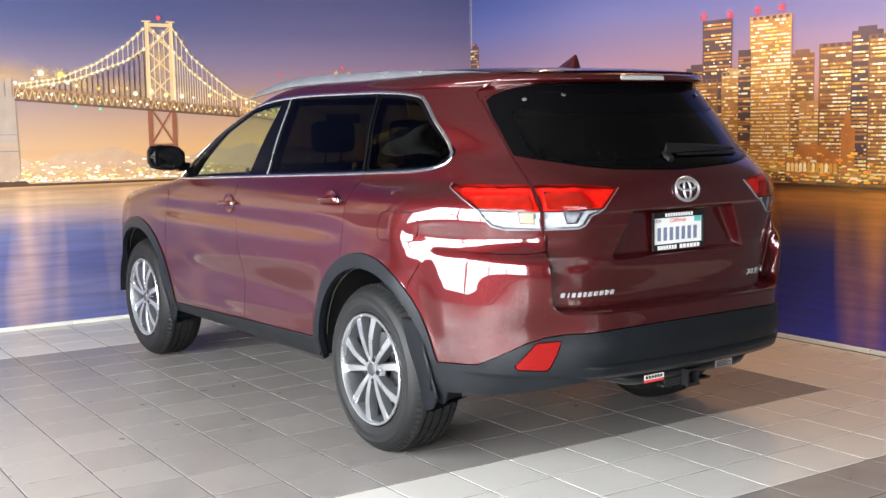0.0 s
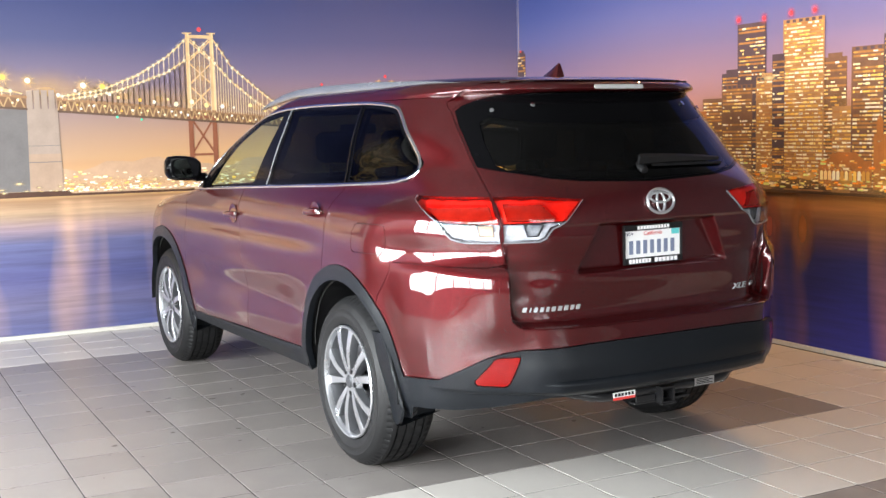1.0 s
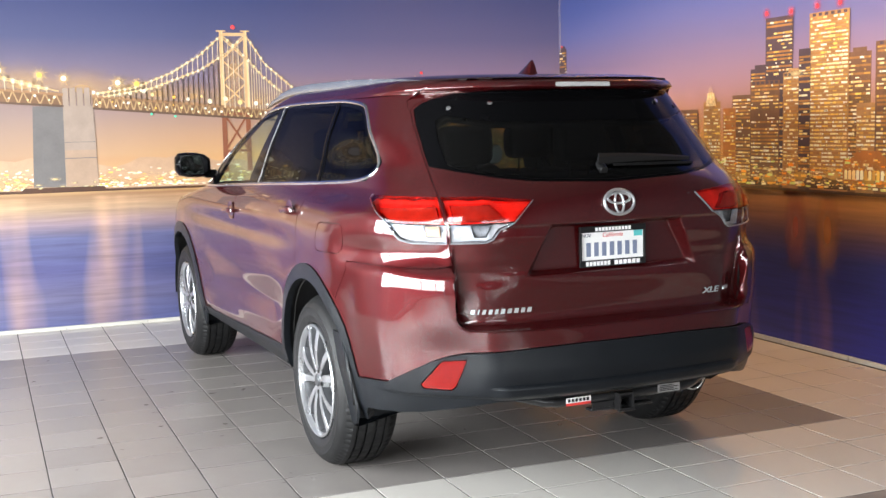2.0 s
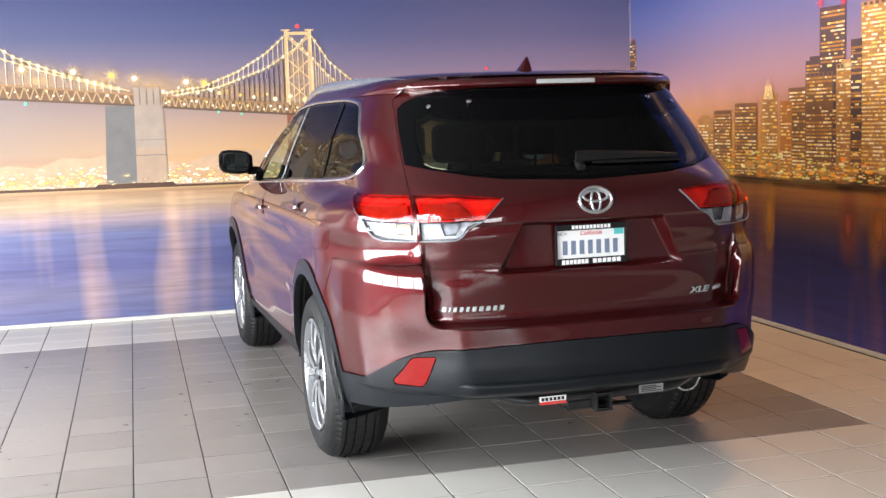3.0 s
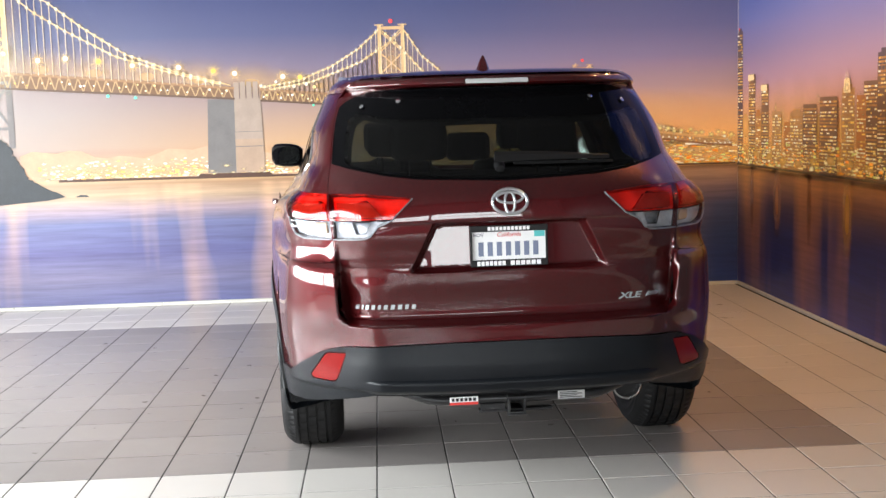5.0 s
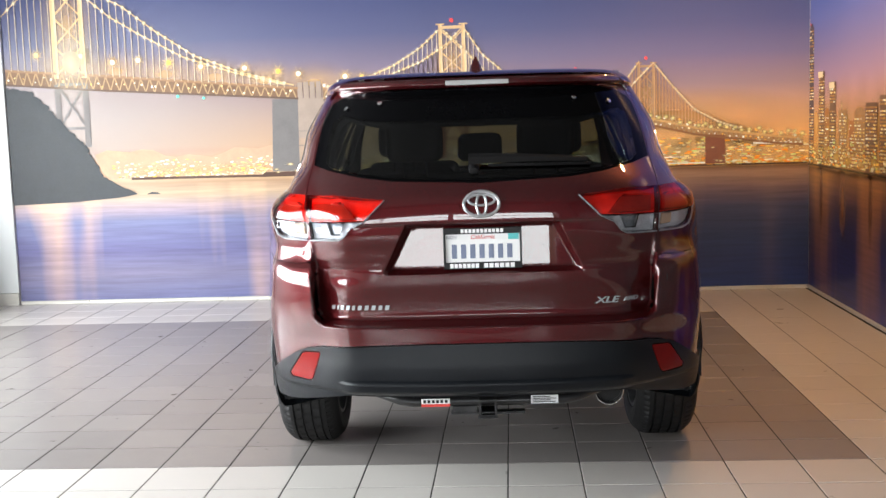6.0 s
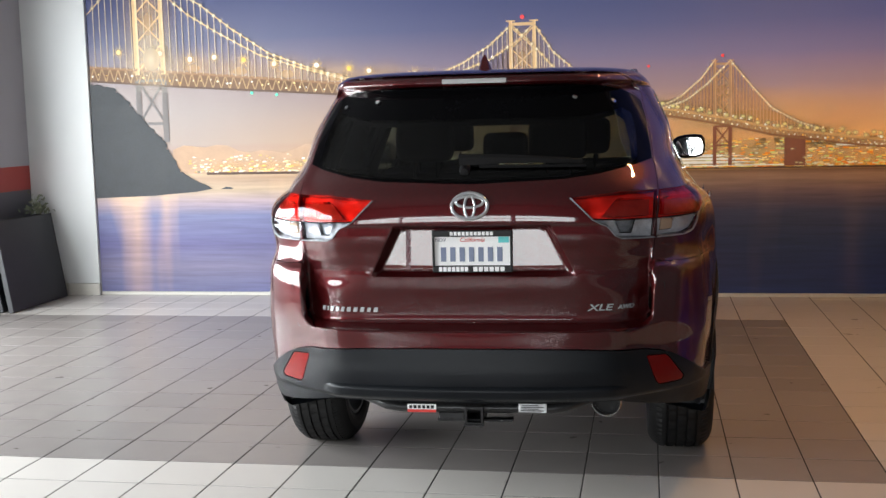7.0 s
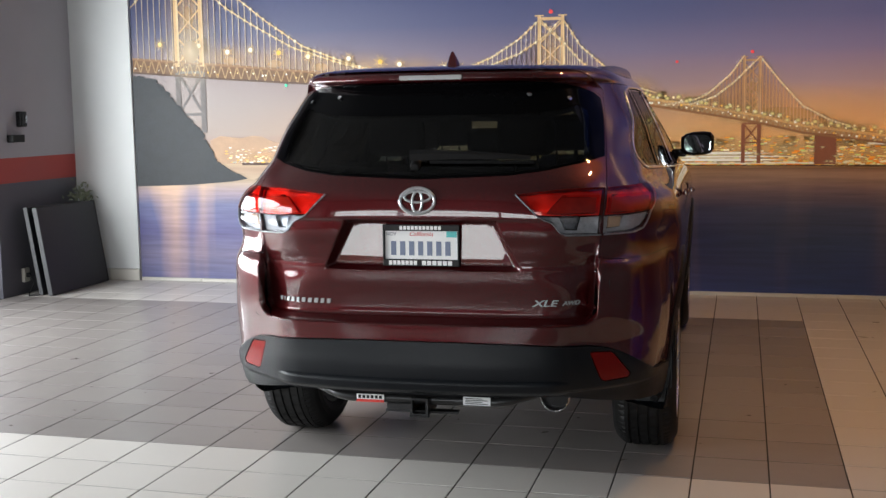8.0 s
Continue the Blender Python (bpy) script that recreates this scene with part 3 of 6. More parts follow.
truss("far_deck", DB, [(a, z - .055) for a, z in DB], .04, .004, ink("far_deck_ink", "b4804e"), ink("far_deck_edge_ink", "d8ac6c"), ink("far_deck_shade_ink", "94663f"))
bridge_tower("far_tower", 1.175, 1.295, 1.89, 1.44, 1.22, .0046, ink("far_tower_ink", "b48c66"), RUST, .026, 3, ink("far_tower_lit_ink", "d2a878"))
F1 = [(.55, 1.52), (.80, 1.56), (.91, 1.61), (1.07, 1.75), (1.18, 1.90)]
F2 = [(.75, 1.52), (.95, 1.58), (1.10, 1.69), (1.29, 1.88)]
F3 = [(1.29, 1.89), (1.45, 1.69), (1.62, 1.50), (1.82, 1.39), (2.0, 1.33)]
cables("far_cable", [F1, F2, F3], DB, .026, .0085, .0090, ink("far_hanger_ink", "bd8f66"))
flat("far_pier", "n", [[(1.71, 1.05), (1.87, 1.05), (1.87, 1.28), (1.71, 1.29)]], .007, RUST)
# concrete anchor pier
flat("pier_shaded_side", "n", [[(-1.885, 1.09), (-1.655, 1.085), (-1.645, 1.69), (-1.86, 1.69)]], .0065, PIERDARK)
flat("pier_lit_side", "n", [[(-1.655, 1.085), (-1.415, 1.09), (-1.43, 1.69), (-1.645, 1.69)]], .0065, PIERLIGHT)
flat("pier_head", "n", [[(-1.645 + k * .052, 1.69), (-1.645 + k * .052 + .042, 1.69), (-1.645 + k * .052 + .042, 1.825), (-1.645 + k * .052, 1.825)] for k in range(4)], .0065, PIERLIGHT)
flat("pier_warm_foot", "n", [[(-1.652, 1.088), (-1.418, 1.092), (-1.424, 1.36), (-1.650, 1.36)]], .0072, ink("pier_warm_ink", "a88e78"))
flat("pier_band", "n", line([(-1.655, 1.30), (-1.42, 1.30)], .006) + line([(-1.65, 1.42), (-1.425, 1.42)], .004), .0078, PIERDARK)
flat("pier_foot", "n", [[(-2.0, 1.045), (-1.35, 1.045), (-1.38, 1.085), (-1.95, 1.085)]], .007, SHOREDARK)
# street lamps with rays, beacons
STARS = [(-3.2, 2.04), (-2.98, 2.05), (-2.72, 2.02), (-2.08, 1.955), (-1.80, 1.92), (-1.63, 1.895), (-1.24, 1.86), (-1.10, 1.85), (-3.85, 2.12), (-3.47, 2.10), (-2.45, 1.98)]
flat("street_lamp_ray", "n", [star(a, z, rnd.uniform(.06, .09)) for a, z in STARS], .0098, islands("ray_ink", ["e8c490", "e2b880"]))
flat("street_lamp_print", "n", [dot(a, z, .020, 10) for a, z in STARS], .0125, SPECKS)
HALO, WARMHAZE, CITYHAZE = soft_ink("lamp_halo_ink", "ffe2a8", .9, 2.6), soft_ink("warm_haze_ink", "f2c27c", .5), soft_ink("city_haze_ink", "ffc868", .54)
soft_patches("lamp_halo", "n", [(a, z, .066, .066) for a, z in STARS], .01165, HALO)
soft_patches("deck_haze", "n", [(-3.6 + k * .42, 2.0 - k * .037, .36, .20) for k in range(6)] + [(-1.2 + k * .26, 1.80 - k * .024, .22, .14) for k in range(7)] + [(.5 + k * .2, 1.56 - k * .034, .17, .11) for k in range(9)], .0028, WARMHAZE)
for spot in ((-3.57, 2.35, .30, .55), (-.345, 1.95, .26, .36), (1.235, 1.65, .24, .28)):
    soft_patches("tower_haze", "n", [spot], .0024, WARMHAZE)
soft_patches("far_span_glow", "n", [(1.45, 1.44, 1.25, .25)], .0032, soft_ink("far_glow_ink", "ffc878", .45, 1.0))
soft_patches("far_shore_glow", "n", [(1.50, 1.16, 1.05, .12)], .0034, soft_ink("far_shore_glow_ink", "ffd890", .45, .8))
soft_patches("near_tower_glow", "n", [(-3.55, 2.05, .30, .38)], .0136, soft_ink("near_glow_ink", "fff0d0", .42, 1.3))
soft_patches("shore_haze", "n", [(.5 + k * .22, 1.13, .19, .14) for k in range(10)] + [(-2.9 + k * .3, 1.12, .26, .07) for k in range(11)], .0026, WARMHAZE)
soft_patches("shore_halo", "n", [(rnd.uniform(.55, 2.5), rnd.uniform(1.06, 1.24), rnd.uniform(.03, .06), rnd.uniform(.015, .03)) for _ in range(34)] + [(rnd.uniform(-3.0, .4), rnd.uniform(1.075, 1.15), rnd.uniform(.03, .07), rnd.uniform(.012, .025)) for _ in range(44)], .0115, HALO)
flat("deck_lamp_print", "n", [dot(-1.4 + k * .11 + rnd.uniform(-.03, .03), 1.80 - k * .010 + rnd.uniform(-.01, .03), rnd.uniform(.010, .02), 8) for k in range(17)] + [dot(.45 + k * .062, curve_at(DB, .45 + k * .062) + rnd.uniform(.01, .045), rnd.uniform(.007, .013)) for k in range(34)], .0105, SPECKS)
flat("red_beacon", "n", [dot(-.345, 2.285, .018, 8), dot(1.235, 1.925, .014, 8), dot(.66, 1.86, .012, 8)], .0105, RED_SPECK)
flat("green_beacon", "n", [dot(-2.66, 1.74, .014, 8), dot(-2.44, 1.72, .013, 8), dot(-1.0, 1.62, .010, 8), dot(-.82, 1.60, .010, 8)], .0105, GREEN_SPECK)


def shore_specks(a0, a1, lo, hi, n, big):
    out = []
    for _ in range(n):
        a = rnd.uniform(a0, a1)
        z = lo + (hi - lo) * rnd.random() ** 2.2
        r = rnd.uniform(.25, 1) ** 2 * big
        out.append([(a - r * 1.6, z - r * .5), (a + r * 1.6, z - r * .5), (a + r * 1.6, z + r * .5), (a - r * 1.6, z + r * .5)])
    return out


hills = [(-3.4, 1.06)] + [(-3.4 + k * .1, 1.27 + .035 * math.sin(k * .55) + .02 * math.sin(k * 1.7)) for k in range(40)] + [(.5, 1.06)]
flat("far_hill", "n", [hills], .002, ink("hill_ink", "bc9a7c"))
flat("far_shore_speck", "n", shore_specks(-3.25, .1, 1.075, 1.22, 900, .0115), .0036, SPECKS)
flat("far_shore_band", "n", [[(-3.1, 1.05), (EAST - .02, 1.03), (EAST - .02, 1.042), (-3.1, 1.072)]], .0032, SHOREDARK)
flat("far_right_shore_speck", "n", shore_specks(.5, EAST - .02, 1.05, 1.27, 1150, .0145), .0036, CITYSPECKS)
soft_patches("far_deck_lamp_halo", "n", [(.42 + k * .061 + rnd.uniform(-.02, .02), curve_at(DB, .42 + k * .061) + rnd.uniform(.015, .05), .040, .032) for k in range(35)], .0128, soft_ink("far_lamp_halo_ink", "fff0a0", .85, 1.8))
soft_patches("ferry_glow", "n", [(.95, 1.105, .62, .065)], .0040, soft_ink("ferry_glow_ink", "ffe6a8", .7, .9))
for lo, hi, end in ((1.128, 1.148, 1.42), (1.104, 1.118, 1.58), (1.076, 1.096, 1.52), (1.056, 1.064, 2.0)):
    flat("ferry_light_trail", "n", [[(.45, lo), (end - .3, lo), (end, (lo + hi) / 2), (end - .3, hi), (.45, hi)]], .0048, SPECKS)
flat("quay_light_trail", "n", [[(2.1, 1.20), (2.5, 1.20), (2.5, 1.215), (2.1, 1.215)]], .0048, SPECKS)

# city on the side wall: (along, width, top, ink, share of lit windows)
TOWERS = [
    (5.13, .13, 2.12, SKYDARK, .55), (4.83, .16, 1.76, SKYBROWN, .5), (4.52, .16, 1.67, SKYBROWN, .5), (4.67, .12, 1.45, SKYORANGE, .5), (4.25, .20, 1.46, SKYGOLD, .6),
    (4.02, .14, 1.38, SKYORANGE, .6), (3.84, .25, 1.45, SKYGOLD, .75), (3.58, .25, 1.505, SKYBROWN, .6), (3.25, .30, 1.55, SKYBROWN, .5), (2.945, .20, 1.60, SKYGOLD, .7),
    (2.59, .24, 1.635, SKYBROWN, .65), (2.74, .14, 1.55, SKYORANGE, .6), (2.40, .22, 1.80, SKYDARK, .4), (2.22, .27, 2.12, SKYDARK, .35), (2.36, .30, 1.72, SKYBROWN, .6),
    (2.05, .25, 1.76, SKYGOLD, .8), (1.755, .35, 2.11, SKYGOLD, .9), (1.97, .11, 1.90, SKYDARK, .3), (1.50, .19, 1.85, SKYBROWN, .55), (1.44, .16, 1.55, SKYGOLD, .8),
    (1.19, .36, 1.90, SKYBROWN, .55), (1.02, .22, 1.96, SKYDARK, .45), (.86, .30, 1.93, SKYBROWN, .6), (.60, .26, 1.7, SKYBROWN, .6), (.36, .2, 1.85, SKYDARK, .5),
]
for i, (c, w, top, mat, share) in enumerate(TOWERS):
    d = .002 + (i % 9) * .00092
    flat("printed_tower", "e", [[(c - w / 2, 1.02), (c + w / 2, 1.02), (c + w / 2, top), (c - w / 2, top)]] + ([[(c - w * .3, top), (c + w * .3, top), (c + w * .3, top + .025), (c - w * .3, top + .025)]] if i % 3 == 0 else []), d, mat)
    pitch = .0235 if w > .12 else .017
    cols, rows = max(3, int(w / .019)), int((top - 1.06) / pitch)
    lit, dim = [], []
    for r in range(rows):
        z = top - .034 - r * pitch
        warm = 1.10 - .45 * (z - 1.05) / (top - 1.05)
        busy = rnd.uniform(.65, 1.45) * share * warm
        if rnd.random() < busy + .25:
            dim.append([(c - w * .46, z - .0065), (c + w * .46, z - .0065), (c + w * .46, z + .0065), (c - w * .46, z + .0065)])
        k = 0
        while k < cols:
            n = min(rnd.choice((1, 1, 2, 2, 3)), cols - k)
            if rnd.random() < busy:
                a, b = c - w * .47 + (k + .10) * w * .94 / cols, c - w * .47 + (k + n - .10) * w * .94 / cols
                h = rnd.uniform(.0032, .0072)
                lit.append([(a, z - h), (b, z - h), (b, z + h), (a, z + h)])
            k += n
    if len(dim) > 3:
        flat("dim_window_print", "e", dim, d + .0002, DIMINK, spread=0)
    if mat in (SKYGOLD, SKYBROWN) and w > .2 and top > 1.7:
        flat("parapet_slot", "e", [[(c - w * .44 + q * w * .155, top - .022), (c - w * .44 + q * w * .155 + .03, top - .022), (c - w * .44 + q * w * .155 + .03, top - .004), (c - w * .44 + q * w * .155, top - .004)] for q in range(6)], d + .0003, SKYDARK, spread=0)
    flat("lit_window_print", "e", lit, d + .0004, WINSPECKS, spread=0)
soft_patches("tower_floodlight", "e", [(2.945, 1.63, .055, .12), (2.945, 1.60, .09, .06), (4.255, 1.49, .03, .07), (2.05, 1.75, .14, .05)], .0120, HALO)
soft_patches("city_haze", "e", [(5.0 - k * .30, 1.10 + .02 * math.sin(k * 1.3), .27, .12) for k in range(16)], .0112, CITYHAZE)
soft_patches("city_back_haze", "e", [(5.0 - k * .40, 1.35, .36, .40) for k in range(11)], .0012, CITYHAZE)
flat("arcade_print", "e", [[(1.215 + k * .033, 1.10), (1.24 + k * .033, 1.10), (1.24 + k * .033, 1.15), (1.2275 + k * .033, 1.16), (1.215 + k * .033, 1.15)] for k in range(12)], .0125, WINSPECKS)
flat("clock_tower", "e", [[(1.09, 1.05), (1.19, 1.05), (1.19, 1.38), (1.17, 1.38), (1.17, 1.45), (1.145, 1.50), (1.12, 1.45), (1.12, 1.38), (1.09, 1.38)], [(1.20, 1.06), (1.62, 1.06), (1.62, 1.22), (1.56, 1.22), (1.50, 1.27), (1.32, 1.27), (1.26, 1.22), (1.20, 1.22)]], .0105, SKYORANGE)
flat("clock_tower_speck", "e", shore_specks(1.1, 1.6, 1.07, 1.26, 60, .012), .0118, CITYSPECKS)
for a_, z_ in ((4.83, 1.745), (4.52, 1.655)):
    flat("tower_crown_print", "e", [[(a_ - .07, z_ - .035), (a_ + .07, z_ - .035), (a_ + .07, z_ + .012), (a_ - .07, z_ + .012)]], .0115, TOWERLIT)
flat("tower_crown_print", "e", [[(2.885, 1.57), (3.005, 1.57), (2.985, 1.66), (2.905, 1.66)]], .0115, TOWERLIT)
REDHALO = soft_ink("beacon_halo_ink", "ff4a58", .8, 1.5)
for a_, z_ in ((2.34, 2.15), (2.10, 2.14), (1.86, 2.15), (1.66, 2.15)):
    soft_patches("beacon_halo", "e", [(a_, z_, .045, .045)], .0124, REDHALO)
# columns of light on the water below the brightest towers
for a_, w_, code in ((2.945, .085, "d8a048"), (4.25, .10, "b88058"), (3.6, .06, "8a5a48"), (2.05, .12, "a85a48"), (1.755, .12, "b8743c"), (4.83, .06, "90604c")):
    soft_patches("light_column_print", "e", [(a_, .78, w_, .30)], .0016 + w_ * .004, soft_ink("column_ink", code, .75, .9))
soft_patches("window_glint", "e", [(rnd.uniform(.9, 4.9), 1.06 + .5 * rnd.random() ** 2, rnd.uniform(.014, .032), rnd.uniform(.010, .02)) for _ in range(150)], .0122, HALO)
flat("quay", "e", [[(NORTH - .01, 1.035), (EDGE_Y, 1.02), (EDGE_Y, 1.0), (NORTH - .01, 1.02)]], .0105, SHOREDARK)
flat("quay_tree", "e", [[(2.0, 1.035), (1.95, 1.09), (1.85, 1.11), (1.72, 1.10), (1.6, 1.08), (1.55, 1.035)], [(2.6, 1.035), (2.5, 1.08), (2.4, 1.085), (2.3, 1.035)], [(1.2, 1.035), (1.0, 1.06), (.8, 1.05), (.7, 1.035)]], .0105, SHOREDARK)
flat("quay_speck", "e", shore_specks(EDGE_Y + .05, NORTH - .05, 1.045, 1.22, 760, .017), .0116, CITYSPECKS)
flat("tower_beacon", "e", [dot(2.34, 2.15, .014, 8), dot(2.10, 2.14, .014, 8), dot(1.86, 2.15, .014, 8), dot(1.66, 2.15, .014, 8), dot(5.13, 2.14, .012, 8)], .0105, RED_SPECK)
flat("mast", "e", [[(5.165, 2.1), (5.172, 2.1), (5.172, 3.0), (5.165, 3.0)]], .006, HANGER)


# ---- the car's skin: a smooth surface over u (round the plan, 0 at the tail's middle) and z ----
def pchip(px, py):
    px, py = np.array(px, float), np.array(py, float)
    h, d = np.diff(px), np.diff(py) / np.diff(px)
    m = np.zeros(len(px))
    same = d[:-1] * d[1:] > 0
    w1, w2 = 2 * h[1:] + h[:-1], h[1:] + 2 * h[:-1]
    m[1:-1][same] = ((w1 + w2)[same] / (w1[same] / d[:-1][same] + w2[same] / d[1:][same]))
    m[0], m[-1] = d[0], d[-1]

    def at(v):
        v = np.clip(np.asarray(v, float), px[0], px[-1])
        i = np.clip(np.searchsorted(px, v, side="right") - 1, 0, len(px) - 2)
        t = (v - px[i]) / h[i]
        return (py[i] * (1 + 2 * t) * (1 - t) ** 2 + m[i] * h[i] * t * (1 - t) ** 2
                + py[i + 1] * t * t * (3 - 2 * t) + m[i + 1] * h[i] * t * t * (t - 1))
    return at


REAR = pchip([.28, .36, .42, .462, .474, .55, .60, .638, .650, .70, .75, .80, .85, .90, .925, .945, .96, 1.0, 1.085, 1.10, 1.163, 1.20, 1.235, 1.31, 1.45, 1.575, 1.604, 1.611, 1.620, 1.636, 1.652, 1.668, 1.682, 1.695, 1.705],
             [.06, .00, -.035, -.054, -.070, -.078, -.073, -.069, -.068, -.065, -.061, -.058, -.055, -.046, -.034, -.014, -.006, .002, .002, -.006, .0, .010, .030, .092, .190, .278, .297, .258, .243, .248, .285, .37, .56, .90, 1.25])
INSET = pchip([.70, .715, .73, .75, .78, .81, .85, .92, .945, .96, 1.0, 1.05, 1.71], [.066, .085, .0960, .0962, .0930, .0880, .0795, .060, .035, .024, .010, .0, .0])
HALF = pchip([.28, .36, .45, .55, .65, .80, .95, 1.05, 1.11, 1.15, 1.185, 1.215, 1.30, 1.40, 1.50, 1.58, 1.62, 1.65, 1.672, 1.688, 1.705],
             [.85, .895, .918, .932, .938, .945, .948, .943, .930, .910, .885, .864, .830, .787, .738, .699, .678, .648, .605, .52, .36])
FRONT = pchip([.28, .50, .80, .93, 1.00, 1.04, 1.07, 1.10, 1.12, 1.14, 1.20, 1.30, 1.40, 1.50, 1.58, 1.62, 1.65, 1.67, 1.688, 1.705],
              [4.62, 4.72, 4.72, 4.67, 4.58, 4.45, 4.25, 3.98, 3.78, 3.66, 3.54, 3.36, 3.17, 2.95, 2.74, 2.60, 2.45, 2.30, 2.08, 1.80])
LR = pchip([.28, .50, .62, .75, .90, 1.05, 1.20, 1.32, 1.60, 1.705], [.50, .46, .44, .42, .42, .48, .62, .80, .92, .5])
NR = pchip([.28, .50, .62, .76, .90, 1.05, 1.20, 1.32, 1.60, 1.705], [2.35, 2.45, 2.55, 2.95, 3.15, 3.3, 3.25, 3.0, 3.2, 2.9])
TAPER = pchip([.28, .45, .60, .90, 1.0, 1.10, 1.20, 1.30, 1.42, 1.71], [.08, .15, .20, .22, .22, .18, .11, .04, .0, .0])
LF = pchip([.28, .95, 1.05, 1.13, 1.30, 1.705], [.85, .85, .80, .62, .45, .4])
HUBS = ((1.0, .37), (3.79, .37))


def slice_of(z):
    yr, w, yf = REAR(z), HALF(z), FRONT(z)
    room = yf - yr
    return yr, w, yf, np.minimum(LR(z), .45 * room), NR(z), np.minimum(LF(z), .45 * room)


def step(v, a, b):
    t = np.clip((v - a) / (b - a), 0, 1)
    return t * t * (3 - 2 * t)


def skin(u, z):
    """The place on the skin; u from -3 (nose) over 0 (tail) to 3 (nose), its sign is the side."""
    u, z = np.broadcast_arrays(np.asarray(u, float), np.asarray(z, float))
    s, a = np.sign(u), np.abs(u)
    yr, w, yf, lr, nr, lf = slice_of(z)
    ang = np.where(a < 1, a, np.clip(3 - a, 0, 1)) * math.pi / 2
    n = np.where(a < 1, nr, 2.5)
    c, q = np.cos(ang), np.sin(ang)
    rho = (c ** n + q ** n) ** (1 / n)
    x = np.where((a >= 1) & (a <= 2), w, w * q / rho)
    y = np.where(a < 1, yr + lr * (1 - c / rho), np.where(a <= 2, yr + lr + (a - 1) * (yf - lf - yr - lr), yf - lf * (1 - c / rho)))
    # wheel arch flares, the hollow along the doors, the shoulder over the rear wheel
    out = 0
    for hy, hz in HUBS:
        r = np.hypot(y - hy, z - hz)
        out = out + .010 * np.exp(-((r - .45) / .06) ** 2)
    doors = step(y, 1.3, 1.7) * (1 - step(y, 3.0, 3.4))
    out = out - .022 * np.exp(-((z - .64) / .10) ** 2) * doors + .010 * np.exp(-((z - .42) / .05) ** 2) * doors
    out = out - .012 * np.exp(-((z - .97) / .05) ** 2) * step(y, 1.0, 1.6) * (1 - step(y, 3.2, 3.8))
    x = x + out * step(x, .55, .8)
    # the plan draws in towards the tail, most above the shoulder
    run = .72 - y
    run = np.where(run < -.08, 0, np.where(run < .08, (run + .08) ** 2 / .32, run))
    x = x - TAPER(z) * run * step(x, .46, .84) - .046 * np.exp(-((y - .75) / .42) ** 2) * step(z, 1.14, 1.22) * (1 - step(z, 1.30, 1.48)) * step(x, .62, .78)
    x = x - .016 * np.exp(-((z - .985) / .050) ** 2) * (1 - step(y, .50, .80)) * step(x, .66, .74)
    # the bumper stands a little proud of the wing; a lip runs along its foot
    x = x + (.004 * (1 - step(z, .900, .955)) + .014 * (1 - np.clip((z - .74) / .20, 0, 1)) * step(y, .14, .36)) * step(z, .44, .68) * (1 - step(y, .45, .62)) * step(x, .70, .85)
    y = y - .016 * (1 - step(z, .492, .503)) * step(z, .456, .463) * (1 - step(x, .50, .57)) * (a < 1)
    # the tailgate lies in a rounded hollow between the bumper corners
    d = np.hypot(np.maximum(x - .668 + .060, 0), np.maximum(.7065 - z + .060, 0)) - .060 + np.minimum(np.maximum(x - .608, .7665 - z), 0)
    y = y + INSET(z) * (1 - step(d, -.022, .0)) * (a < 1)
    # the upright recess round the number plate
    half = .275 + (1.085 - z) * .5
    m = (1 - step(x, half - .012, half + .022)) * step(z, .895, .918) * (1 - step(z, 1.078, 1.092)) * (a < 1)
    y = y * (1 - m) + (.054 + .065 * (z - .91) + .07 * x * x) * m
    # the scooped corners beside the lower tailgate
    y = y + .012 * np.exp(-((x - .54) / .08) ** 2 - ((z - .90) / .06) ** 2) * (a < 1)
    y = y + .006 * step(x, .550, .620) * (1 - step(x, .630, .664)) * np.exp(-((z - .814) / .032) ** 2) * (a < 1)
    return np.stack([s * x, y, z + 0 * x], -1)


def skin_normal(u, z):
    e = .0015
    du = skin(np.asarray(u) + e, z) - skin(np.asarray(u) - e, z)
    dz = skin(u, np.asarray(z) + e) - skin(u, np.asarray(z) - e)
    n = np.cross(du, dz)
    n /= np.linalg.norm(n, axis=-1, keepdims=True) + 1e-12
    return n


def u_of_x(x, z):
    """u on the tail at that distance from the middle."""
    yr, w, yf, lr, n, lf = slice_of(z)
    x = np.abs(x)
    wide = x
    for _ in range(4):
        wide = x + TAPER(z) * .59 * step(wide, .46, .84)
    a = np.clip(wide / w, 0, .9999)
    return np.arctan2(a, (1 - a ** n) ** (1 / n)) * 2 / math.pi


def u_of_y(y, z):
    """u on the flank at that y."""
    yr, w, yf, lr, n, lf = slice_of(z)
    c = np.clip(1 - (y - yr) / lr, 0, 1)
    rear = np.arctan2((1 - c ** n) ** (1 / n), c) * 2 / math.pi
    side = 1 + (y - yr - lr) / (yf - lf - yr - lr)
    k = np.clip((y - yf + lf) / lf, 0, 1)
    nose = 2 + np.clip(np.arctan2(k, (1 - k ** 2.5) ** .4) * 2 / math.pi, 0, 1)
    return np.where(y < yr + lr, rear, np.where(y < yf - lf, side, nose))


import mathutils.geometry

# ---- the car: skin cut into panels ----
car = tagged(new("car"), "dark burgundy metallic three-row family SUV parked on the tiles", "car")


